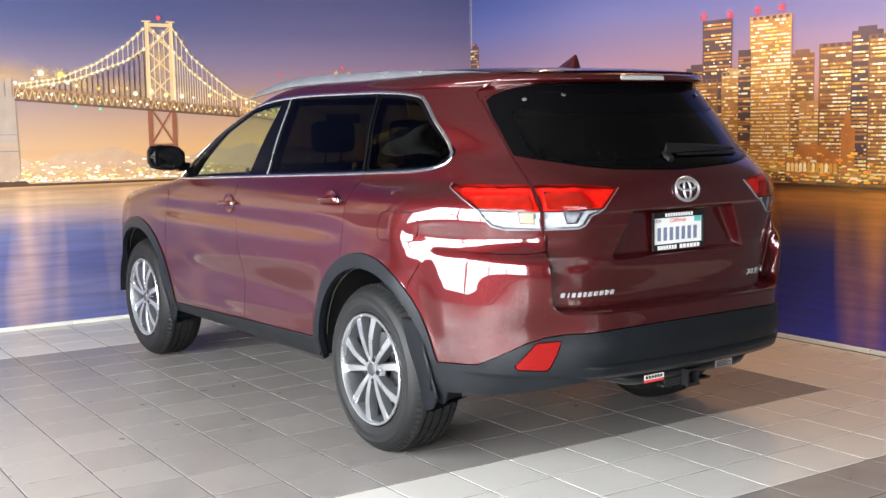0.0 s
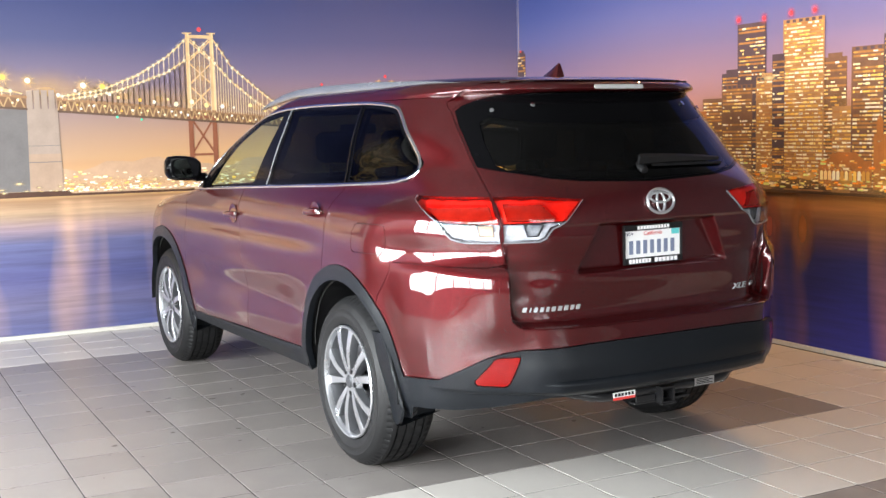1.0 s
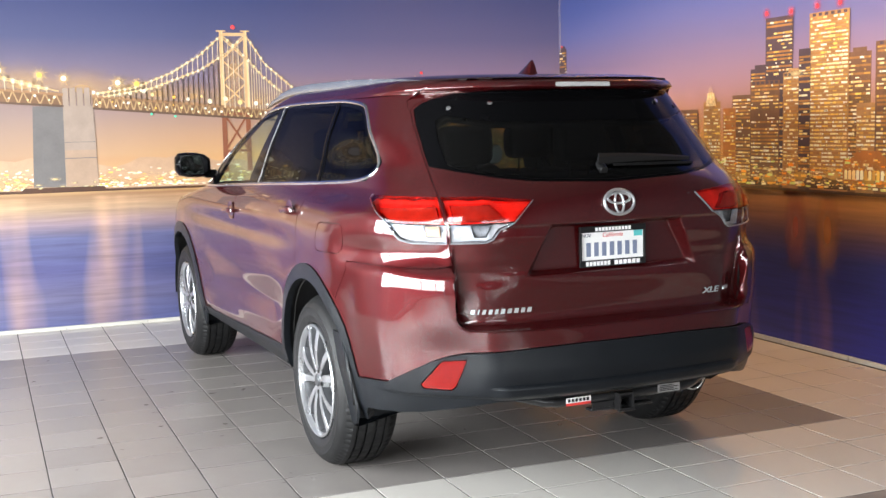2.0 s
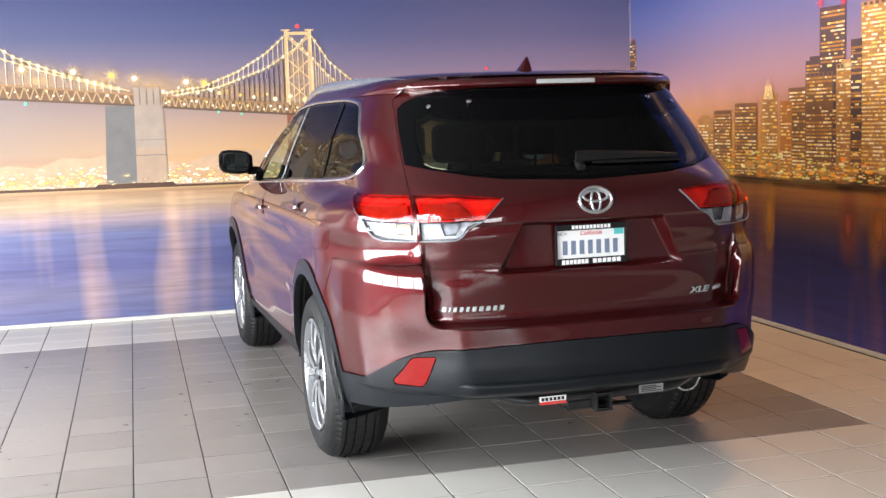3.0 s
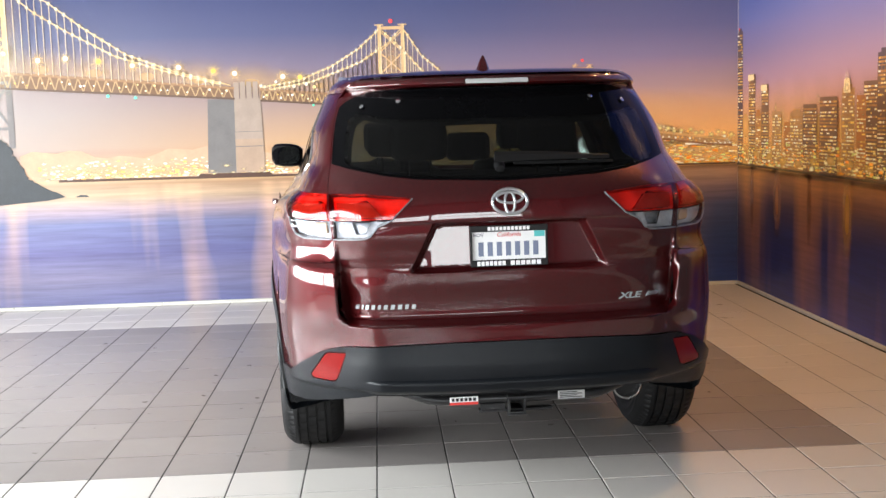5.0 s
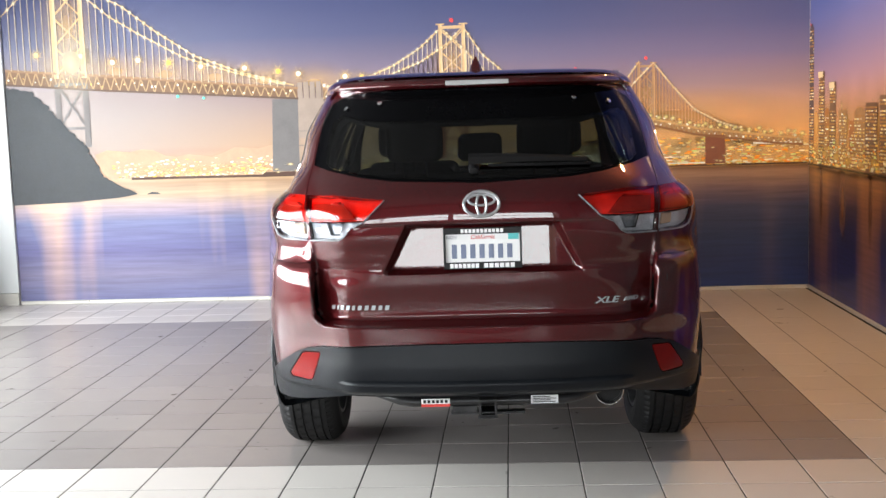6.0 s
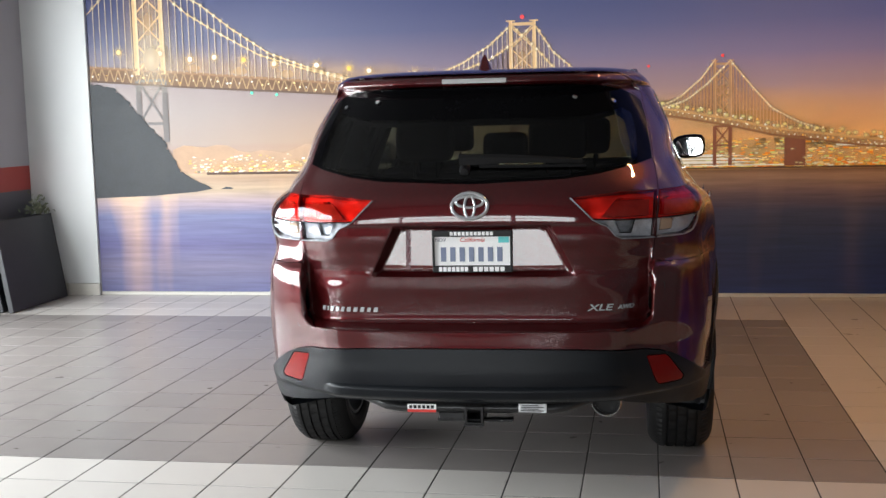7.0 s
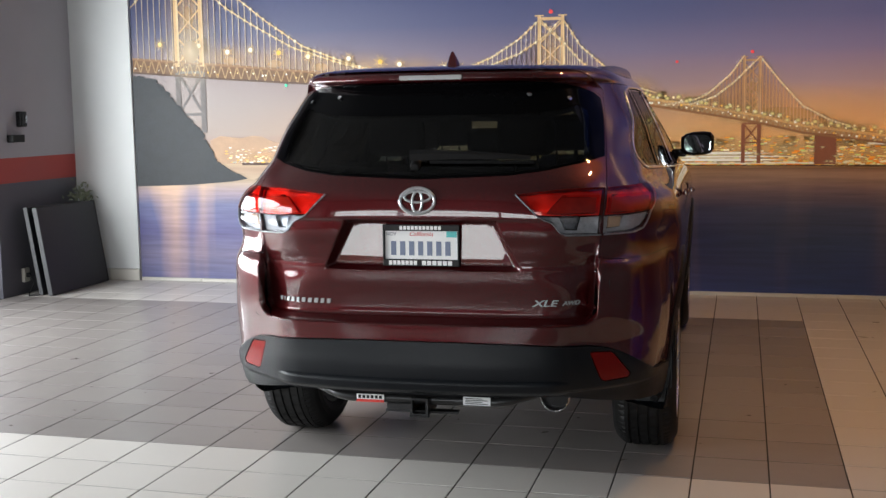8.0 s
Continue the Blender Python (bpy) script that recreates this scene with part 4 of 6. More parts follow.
def dense(pts, gap=.04, close=True):
    pts = list(pts)
    out = []
    ends = zip(pts, pts[1:] + pts[:1]) if close else zip(pts, pts[1:])
    for (a, b), (c, d) in ends:
        n = max(1, int(math.hypot(c - a, d - b) / gap))
        out += [(a + (c - a) * k / n, b + (d - b) * k / n) for k in range(n)]
    return out


def round_off(pts, r=.02, n=4):
    """Rounds the corners of an outline."""
    out = []
    m = len(pts)
    for i in range(m):
        p, a, b = Vector(pts[i]), Vector(pts[i - 1]), Vector(pts[(i + 1) % m])
        da, db = a - p, b - p
        q = min(r, da.length * .45, db.length * .45)
        s, e = p + da.normalized() * q, p + db.normalized() * q
        for k in range(n + 1):
            t = k / n
            out.append(tuple(s * (1 - t) ** 2 + p * 2 * t * (1 - t) + e * t * t))
    return out


ZLO, ZHI = .30, 1.704


def tail(pts, r=0.0, gap=.04):
    """Outline on the tail, in (x, z)."""
    pts = round_off(pts, r) if r else pts
    return [(float(np.sign(x)) * float(u_of_x(x, z)), z) for x, z in dense(pts, gap)]


def mirrored(pts):
    return [(-x, z) for x, z in pts][::-1]


def flank(pts, side, r=0.0):
    """Outline on a flank, in (y, z)."""
    pts = round_off(pts, r) if r else pts
    return [(side * float(u_of_y(y, min(max(z, ZLO), ZHI))), min(max(z, ZLO), ZHI)) for y, z in dense(pts)]


def ring(c, r, n=40, squash=1.0):
    return [(c[0] + r * math.cos(k * math.tau / n), c[1] + squash * r * math.sin(k * math.tau / n)) for k in range(n)]


OUT = []          # (name, outline) in the order in which they claim the skin
ARCH_IN, ARCH_OUT = .455, .522
GLASS_TAIL = [(0, 1.252), (.34, 1.265), (.47, 1.281), (.585, 1.305), (.612, 1.325), (.608, 1.42), (.590, 1.490), (.555, 1.512), (.50, 1.500), (.42, 1.484), (.30, 1.480), (0, 1.480)]
BLACK_TAIL = [(0, 1.243), (.34, 1.256), (.47, 1.272), (.60, 1.299), (.667, 1.317), (.664, 1.36), (.656, 1.42), (.646, 1.48), (.630, 1.538), (.606, 1.560), (.565, 1.580), (.50, 1.597), (.38, 1.6055), (0, 1.607)]
DLO = [(.552, 1.328), (.632, 1.257), (1.15, 1.231), (2.01, 1.199), (2.95, 1.160), (3.22, 1.152), (3.10, 1.26), (2.83, 1.44), (2.57, 1.55), (2.17, 1.602), (1.29, 1.597), (1.08, 1.588), (.92, 1.573), (.85, 1.552)]
for s in (-1, 1):
    for hub in HUBS:
        OUT.append(("wheel_hole", flank(ring(hub, ARCH_IN), s)))
OUT.append(("under_hole", tail([(-.86, .28), (-.86, .365), (-.62, .425), (-.53, .445), (.53, .445), (.62, .425), (.86, .365), (.86, .28)])))
for s in (-1, 1):
    OUT.append(("under_hole", flank([(1.3, .28), (1.3, .345), (3.5, .345), (3.5, .28)], s)))
for s in (-1, 1):
    refl = [(.643, .606), (.708, .600), (.716, .592), (.763, .508), (.756, .491), (.684, .488), (.674, .500)]
    OUT.append(("rear_reflector", tail([(s * x, z) for x, z in refl][::s], .012)))
    lamp_red_in = [(.368, 1.187), (.447, 1.110), (.677, 1.105), (.682, 1.206), (.55, 1.206)]
    lamp_clear_in = [(.449, 1.108), (.50, 1.085), (.530, 1.050), (.556, 1.040), (.671, 1.036), (.676, 1.103)]
    OUT.append(("lamp_dark_band", tail([(s * x, z) for x, z in [(.480, 1.118), (.662, 1.116), (.664, 1.178), (.535, 1.180)]][::s])))
    OUT.append(("lamp_pocket", tail([(s * x, z) for x, z in [(.555, 1.056), (.602, 1.054), (.614, 1.098), (.532, 1.099)]][::s])))
    OUT.append(("tail_lamp_red", tail([(s * x, z) for x, z in lamp_red_in][::s])))
    OUT.append(("tail_lamp_clear", tail([(s * x, z) for x, z in lamp_clear_in][::s])))

    def wrap(pts):
        out = []
        for kind, a, z in pts:
            out.append((s * float(u_of_x(a, z) if kind == "x" else u_of_y(a, z)), z))
        return dense(out, .03)
    OUT.append(("side_lamp_amber", wrap([("x", .703, 1.098), ("x", .698, 1.055), ("x", .738, 1.058), ("x", .742, 1.098)])))
    OUT.append(("side_lamp_band", wrap([("x", .700, 1.116), ("x", .703, 1.176), ("y", .400, 1.172), ("y", .305, 1.118)])))
    OUT.append(("side_lamp_red", wrap([("x", .690, 1.206), ("x", .686, 1.105), ("y", .300, 1.112), ("y", .395, 1.155), ("y", .500, 1.192), ("y", .505, 1.206)])))
    OUT.append(("side_lamp_clear", wrap([("x", .684, 1.103), ("x", .681, 1.036), ("y", .205, 1.040), ("y", .25, 1.052), ("y", .300, 1.108)])))
OUT.append(("rear_glass", tail(GLASS_TAIL + mirrored(GLASS_TAIL)[1:-1])))
OUT.append(("rear_frit", tail(BLACK_TAIL + mirrored(BLACK_TAIL)[1:-1])))
OUT.append(("third_brake_lamp", tail([(-.130, 1.6175), (.120, 1.6175), (.120, 1.634), (-.130, 1.634)], .004)))
for s in (-1, 1):
    OUT.append(("quarter_glass", flank([(.588, 1.332), (.655, 1.274), (1.136, 1.250), (1.216, 1.574), (1.07, 1.566), (.93, 1.552), (.872, 1.532)], s, .02)))
    OUT.append(("rear_door_glass", flank([(1.184, 1.248), (2.046, 1.216), (2.086, 1.582), (1.264, 1.578)], s, .012)))
    OUT.append(("front_door_glass", flank([(2.29, 1.205), (2.98, 1.178), (2.95, 1.25), (2.75, 1.43), (2.54, 1.525), (2.20, 1.572)], s, .015)))
    OUT.append(("window_surround", flank(DLO, s, .02)))
    for k, hub in enumerate(HUBS):
        trim = [(hub[0] + r * math.cos(t), hub[1] + r * math.sin(t)) for t in [q * math.tau / 48 for q in range(48)] for r in [ARCH_OUT - (.026 if k == 0 else .012) * max(0, -math.cos(t)) ** 1.5]]
        OUT.append(("arch_cladding", flank(trim, s)))
    OUT.append(("sill_cladding", flank([(1.35, .28), (1.35, .450), (2.3, .427), (3.45, .392), (3.45, .28)], s)))
# dark lower bumper
low = [(0, .646), (.20, .646), (.40, .642), (.64, .629), (.69, .617), (.737, .594), (.787, .548), (.828, .518)]
OUT.append(("bumper_cladding", [(-u, z) for u, z in tail(low)[: len(dense(low, close=False))]][::-1] + tail(low)[: len(dense(low, close=False))]
            + [(float(u_of_y(y, z)), z) for y, z in ((.30, .50), (.52, .482), (.56, .47), (.60, .30))] + [(-float(u_of_y(y, z)), z) for y, z in ((.60, .30), (.56, .47), (.52, .482), (.30, .50))]))
OUT.append(("fuel_door", flank([(.61, 1.088), (.85, 1.083), (.88, 1.02), (.875, .962), (.63, .966), (.605, 1.03)], -1, .04)))
EDGE_LOW = [(.608 + .0597 * math.sin(k * math.pi / 12), .7665 - .0597 * math.cos(k * math.pi / 12)) for k in range(7)] + [(.668, .80), (.671, .95)]
EDGE = EDGE_LOW + [(.676, 1.04), (.682, 1.12), (.686, 1.205), (.683, 1.25), (.674, 1.312), (.671, 1.36), (.662, 1.42), (.652, 1.48), (.638, 1.538), (.624, 1.553), (.610, 1.564), (.567, 1.585), (.50, 1.602), (.38, 1.6105)]
OUT.append(("tailgate", tail([(0, .7068)] + EDGE + [(0, 1.6115)] + mirrored(EDGE))))
OUT.append(("spoiler", tail([(-.36, 1.56), (.36, 1.56), (.55, 1.55), (.642, 1.541), (.632, 1.575), (.600, 1.615), (.56, 1.640), (.50, 1.655), (0, 1.657), (-.50, 1.655), (-.56, 1.640), (-.600, 1.615), (-.632, 1.575), (-.642, 1.541), (-.55, 1.55)])))
half_cover = [(float(u_of_x(x, z)), z) for x, z in EDGE_LOW] + [(float(u_of_y(y, .942)), .942) for y in (.13, .16, .2, .3, .4, .5)] + [(float(u_of_y(y, z)), z) for y, z in ((.58, .94), (.66, .80), (.75, .60), (.75, .30))]
OUT.append(("bumper_cover", dense(half_cover + [(-u, z) for u, z in half_cover[::-1]], .03)))
for s in (-1, 1):
    OUT.append(("rear_door", flank([(1.14, 1.243), (1.175, 1.0), (1.20, .86), (1.36, .60), (1.40, .44), (2.285, .43), (2.285, .72), (2.34, 1.19), (2.24, 1.20), (2.20, 1.585), (1.34, 1.585), (1.20, 1.40)], s)))
    OUT.append(("front_door", flank([(2.285, .43), (3.33, .395), (3.36, .60), (3.30, .95), (3.22, 1.152), (2.34, 1.19), (2.285, .72)], s)))
    OUT.append(("head_lamp", flank([(4.05, 1.02), (4.30, .99), (4.62, .90), (4.60, .82), (4.40, .86), (4.15, .95)], s)))
    OUT.append(("windshield", [(s * 3.0, 1.16), (s * 2.36, 1.16), (s * 2.30, 1.30), (s * 2.28, 1.56), (s * 2.45, 1.60), (s * 3.0, 1.61)]))
    OUT.append(("front_fender", flank([(3.3, .30), (3.36, .60), (3.30, .95), (3.23, 1.145), (3.6, 1.09), (4.0, 1.035), (4.30, 1.0), (4.66, .93), (4.72, .30)], s)))
    OUT.append(("hood", [(s * 3, .95), (s * 2.5, .98), (s * 2.1, 1.03), (s * 1.95, 1.14), (s * 3, 1.15)]))

GU = np.concatenate([np.linspace(0, 1, 80), np.linspace(1, 2, 90)[1:], np.linspace(2, 3, 34)[1:]])
GU = np.concatenate([-GU[:0:-1], GU])
GZ = np.unique(np.round(np.concatenate([np.arange(ZLO, 1.60, .019), np.arange(.44, .515, .004), np.arange(.566, .604, .004), np.arange(.63, .735, .006), np.arange(.74, .89, .010), np.arange(.888, .93, .003), np.arange(.93, .965, .005), np.arange(.965, 1.04, .009), np.arange(1.065, 1.115, .0045), np.arange(1.575, ZHI, .006), [ZHI]]), 4))
UU, ZZ = [a.ravel() for a in np.meshgrid(GU, GZ)]
USCALE = 2.0
GUIDES = []
for g in (-.014, -.005, .005, .014, .024):
    half_ = [(.275 + g + (1.085 - z) * .5, z) for z in (1.085 + g * .33, 1.0, .9065 - g * .5)]
    GUIDES.append(tail([(0, half_[0][1])] + half_ + [(0, half_[-1][1])] + [(-x, z) for x, z in half_[::-1]], gap=.014))
for g in (.003, -.005, -.010, -.015, -.022, -.032):
    e = .668 + g
    low_ = .7065 - g
    arc = [(.608 + (.060 + g) * math.sin(t), .7665 - (.060 + g) * math.cos(t)) for t in [k * math.pi / 16 for k in range(9)]]
    GUIDES.append(tail([(0, low_)] + arc + [(e, 1.02), (0, 1.02)] + [(-e, 1.02)] + [(-x, z) for x, z in arc[::-1]], gap=.016))
LINES = [o for _, o in OUT] + GUIDES
segs = []
for o in LINES:
    segs += [(a, b) for a, b in zip(o, o[1:] + o[:1])]
SA = np.array([a for a, b in segs]) * (USCALE, 1)
SB = np.array([b for a, b in segs]) * (USCALE, 1)
GP = np.stack([UU * USCALE, ZZ], 1)
near = np.full(len(GP), 9.0)
for a, b in zip(SA, SB):
    d = b - a
    t = np.clip(((GP - a) @ d) / (d @ d + 1e-12), 0, 1)
    near = np.minimum(near, np.hypot(*(GP - a - t[:, None] * d).T))
rim = (np.abs(UU) > 2.999) | (ZZ < ZLO + .001) | (ZZ > ZHI - .001)
GP = GP[(near > .005) | rim]
pts, edges = [Vector(p) for p in GP], []
for o in LINES:
    k = len(pts)
    pts += [Vector((u * USCALE, z)) for u, z in o]
    edges += [(k + i, k + (i + 1) % len(o)) for i in range(len(o))]
delaunay_2d_cdt = mathutils.geometry.delaunay_2d_cdt
cv, _, cf, *_ = delaunay_2d_cdt(pts, edges, [], 0, 1e-5)
CU = np.array([v.x / USCALE for v in cv])
CZ = np.clip(np.array([v.y for v in cv]), ZLO, ZHI)
CT = np.array([f for f in cf if len(f) == 3])
area = (CU[CT[:, 1]] - CU[CT[:, 0]]) * (CZ[CT[:, 2]] - CZ[CT[:, 0]]) - (CU[CT[:, 2]] - CU[CT[:, 0]]) * (CZ[CT[:, 1]] - CZ[CT[:, 0]])
CT[area < 0] = CT[area < 0][:, ::-1]
CT = CT[np.abs(area) > 1e-9]
MU, MZ = CU[CT].mean(1), CZ[CT].mean(1)
OWNER = np.full(len(CT), -1)


def inside(poly, u, z):
    hit = np.zeros(len(u), bool)
    for (a, b), (c, d) in zip(poly, poly[1:] + poly[:1]):
        if b == d:
            continue
        cross = ((b > z) != (d > z)) & (u < (c - a) * (z - b) / (d - b) + a)
        hit ^= cross
    return hit


for i, (_, o) in enumerate(OUT):
    OWNER[(OWNER < 0) & inside(o, MU, MZ)] = i
NAMES = [n for n, _ in OUT]
ROOFID, QUARTERID, NOSEID = len(OUT), len(OUT) + 1, len(OUT) + 2
free = OWNER < 0
OWNER[free & (MZ > 1.598)] = ROOFID
PY = skin(MU, MZ)[:, 1]
OWNER[free & (MZ <= 1.598) & (PY < 2.0)] = QUARTERID
OWNER[free & (MZ <= 1.598) & (PY >= 2.0)] = NOSEID
P3, N3 = skin(CU, CZ), skin_normal(CU, CZ)


def panel(name, keep, mat, parent=None, label="", gap=.0016, depth=.014, proud=0.0, skirt=True, bulge=0.0, ripple=0.0):
    """The triangles of keep as one panel with folded edges and a shut line round it."""
    tri = CT[keep]
    if not len(tri):
        return None
    used, inv = np.unique(tri, return_inverse=True)
    tri = inv.reshape(-1, 3)
    p, n = P3[used].copy(), N3[used]
    count = {}
    for a, b, c in tri:
        for q, r, o in ((a, b, c), (b, c, a), (c, a, b)):
            count.setdefault((min(q, r), max(q, r)), []).append((q, r, o))
    rimmed = [v[0] for v in count.values() if len(v) == 1]
    pull = np.zeros_like(p)
    for a, b, c in rimmed:
        e = p[b] - p[a]
        e = e / (np.linalg.norm(e) + 1e-12)
        w = p[c] - p[a]
        w = w - e * (w @ e)
        w = w / (np.linalg.norm(w) + 1e-12)
        pull[a] += w
        pull[b] += w
    ln = np.linalg.norm(pull, axis=1)
    on = ln > 1e-6
    pull[on] /= ln[on][:, None]
    p = p + pull * gap + n * proud
    if bulge:
        f = np.clip((p[:, 2] - 1.036) / .17, 0, 1)
        swell, e = pchip([0, .15, .78, .93, 1], [0, .25, 1, .75, 0]), .01
        p = p + n * (bulge * swell(f))[:, None]
        n = n.copy()
        n[:, 2] -= 1.5 * bulge * (swell(f + e) - swell(f - e)) / (2 * e * .17)
        n /= np.linalg.norm(n, axis=1, keepdims=True)
    if ripple:
        wave = np.sign(np.sin(CU[used] * 62)) * np.abs(np.sin(CU[used] * 62)) ** .35
        p = p + n * (ripple * (wave + .35 * np.sin(CZ[used] * 150)))[:, None]
        return solid(name, p, [tuple(t) for t in tri], mat, parent or car, label, True)
    faces = [tuple(t) for t in tri]
    verts, norms = list(p), list(n)
    if skirt:
        for a, b, c in rimmed:
            k = len(verts)
            verts += [p[a], p[b], p[b] - n[b] * depth, p[a] - n[a] * depth]
            norms += [-pull[a], -pull[b], -pull[b], -pull[a]]
            faces.append((k, k + 3, k + 2, k + 1))
    return solid(name, verts, faces, mat, parent or car, label, True, norms)


def each(name):
    return [i for i, n in enumerate(NAMES) if n == name]


PAINTED = {"tailgate": "burgundy painted tailgate", "spoiler": "", "rear_door": "", "front_door": "", "fuel_door": "", "front_fender": ""}
TAILGATE = None
for name, label in PAINTED.items():
    for i in each(name):
        ob = panel(name, OWNER == i, PAINT, label=label)
        if name == "tailgate":
            TAILGATE = ob
panel("bumper_cover", np.isin(OWNER, each("bumper_cover")), PAINT)
panel("hood", np.isin(OWNER, each("hood")), PAINT)
panel("roof", OWNER == ROOFID, PAINT)
for s in (-1, 1):
    panel("quarter_panel", (OWNER == QUARTERID) & (MU * s > 0), PAINT)
panel("front_bumper", (OWNER == NOSEID) & (MZ < .95) & (PY > 4.3), PAINT)
for s in (-1, 1):
    panel("windshield_pillar", (OWNER == NOSEID) & (MZ >= 1.14) & (MU * s > 0), PAINT)
BUMPER = panel("bumper_cladding", np.isin(OWNER, each("bumper_cladding")), PLASTIC, label="dark grey textured lower bumper", proud=.013, gap=.001, depth=.026)
for i in each("arch_cladding"):
    panel("wheel_arch_cladding", OWNER == i, PLASTIC, label="dark grey plastic wheel arch trim", proud=.006, gap=.0005, depth=.03)
for i in each("sill_cladding"):
    panel("sill_cladding", OWNER == i, PLASTIC, label="dark grey plastic sill", proud=.004, gap=.0005, depth=.05)
for i in each("window_surround"):
    panel("window_surround", OWNER == i, GLOSSBLACK, label="gloss black window pillars", gap=0, proud=-.004)
for i in each("rear_reflector"):
    panel("rear_reflector", OWNER == i, REDREFLEX, BUMPER, "red plastic reflector", gap=.003, proud=.012)
for nm in ("quarter_glass", "rear_door_glass"):
    for i in each(nm):
        panel(nm, OWNER == i, PRIVACYSIDE, label="dark tinted glass", gap=0, proud=-.006, skirt=False)
for i in each("front_door_glass"):
    panel("front_door_glass", OWNER == i, CLEARGLASS, label="clear glass", gap=0, proud=-.006, skirt=False)
panel("windshield", np.isin(OWNER, each("windshield")), CLEARGLASS, gap=0, proud=-.003, skirt=False)
panel("rear_window_border", np.isin(OWNER, each("rear_frit")), GLOSSBLACK, TAILGATE, "gloss black window border", gap=.001, proud=0, depth=.02)
panel("third_brake_lamp", np.isin(OWNER, each("third_brake_lamp")), LAMPWHITE, None, "frosted high brake lamp", gap=.001, proud=.003)
panel("rear_window", np.isin(OWNER, each("rear_glass")), PRIVACY, TAILGATE, "dark tinted rear window", gap=.002, proud=.001, skirt=False)
for i in each("head_lamp"):
    panel("head_lamp", OWNER == i, CLEARLENS, gap=.001, skirt=False)
    panel("head_lamp_reflector", OWNER == i, LAMPSILVER, gap=.0, proud=-.02, skirt=False)
for k, s in enumerate((-1, 1)):
    def of(nm):
        return [each(nm)[k]]
    red = panel("tail_lamp_red", np.isin(OWNER, of("tail_lamp_red")), REDLENS, TAILGATE, "red tail lamp lens", gap=.0012, proud=.003, depth=.03, bulge=.005)
    panel("lamp_bowl", np.isin(OWNER, of("tail_lamp_red")), LAMPRED, red, gap=.002, proud=-.020, skirt=False, ripple=.004)
    panel("lamp_band", np.isin(OWNER, of("lamp_dark_band")), LAMPDARK, red, gap=.001, proud=-.014, depth=.01)
    panel("lamp_window", np.isin(OWNER, of("lamp_dark_band")), BANDLENS, red, gap=0, proud=.003, skirt=False, bulge=.005)
    white = panel("tail_lamp_clear", np.isin(OWNER, of("tail_lamp_clear") + of("lamp_pocket")), CLEARLENS, TAILGATE, "clear reversing lamp lens", gap=.0012, proud=.003, depth=.03, bulge=.005)
    panel("lamp_bowl", np.isin(OWNER, of("tail_lamp_clear")), LAMPSILVER, white, gap=.002, proud=-.018, skirt=False, ripple=.0025)
    panel("lamp_pocket", np.isin(OWNER, of("lamp_pocket")), LAMPGREY, white, gap=.003, proud=-.030, depth=-.012)
    red = panel("side_lamp_red", np.isin(OWNER, of("side_lamp_red")), REDLENS, None, "red tail lamp lens", gap=.0012, proud=.003, depth=.03, bulge=.005)
    panel("lamp_bowl", np.isin(OWNER, of("side_lamp_red")), LAMPRED, red, gap=.002, proud=-.020, skirt=False, ripple=.004)
    panel("lamp_band", np.isin(OWNER, of("side_lamp_band")), LAMPDARK, red, gap=.001, proud=-.014, depth=.01)
    panel("lamp_window", np.isin(OWNER, of("side_lamp_band")), BANDLENS, red, gap=0, proud=.003, skirt=False, bulge=.005)
    white = panel("side_lamp_clear", np.isin(OWNER, of("side_lamp_clear") + of("side_lamp_amber")), CLEARLENS, None, "clear indicator lens", gap=.0012, proud=.003, depth=.03, bulge=.005)
    panel("lamp_bowl", np.isin(OWNER, of("side_lamp_clear")), LAMPSILVER, white, gap=.002, proud=-.018, skirt=False, ripple=.0025)
    panel("lamp_bulb", np.isin(OWNER, of("side_lamp_amber")), AMBER, white, gap=.003, proud=-.012, depth=.01)
# dark cabin lining inside the panels
hidden = np.isin(OWNER, each("wheel_hole") + each("under_hole") + each("rear_glass") + each("quarter_glass") + each("rear_door_glass") + each("front_door_glass") + each("windshield"))
panel("cabin_lining", ~hidden & (MZ > .46) & ~((PY > 2.3) & (MZ > 1.14) & (MZ < 1.60)), CABIN, gap=0, proud=-.045, skirt=False)
top = [(s * float(skin(u, ZHI)[0]), float(skin(u, ZHI)[1])) for s in (1,) for u in GU[GU >= 0]]
cap = [(x, y, ZHI) for x, y in top] + [(-x, y, ZHI) for x, y in top[::-1][1:-1]]
solid("roof_skin", cap, [list(range(len(cap)))], PAINT, car)


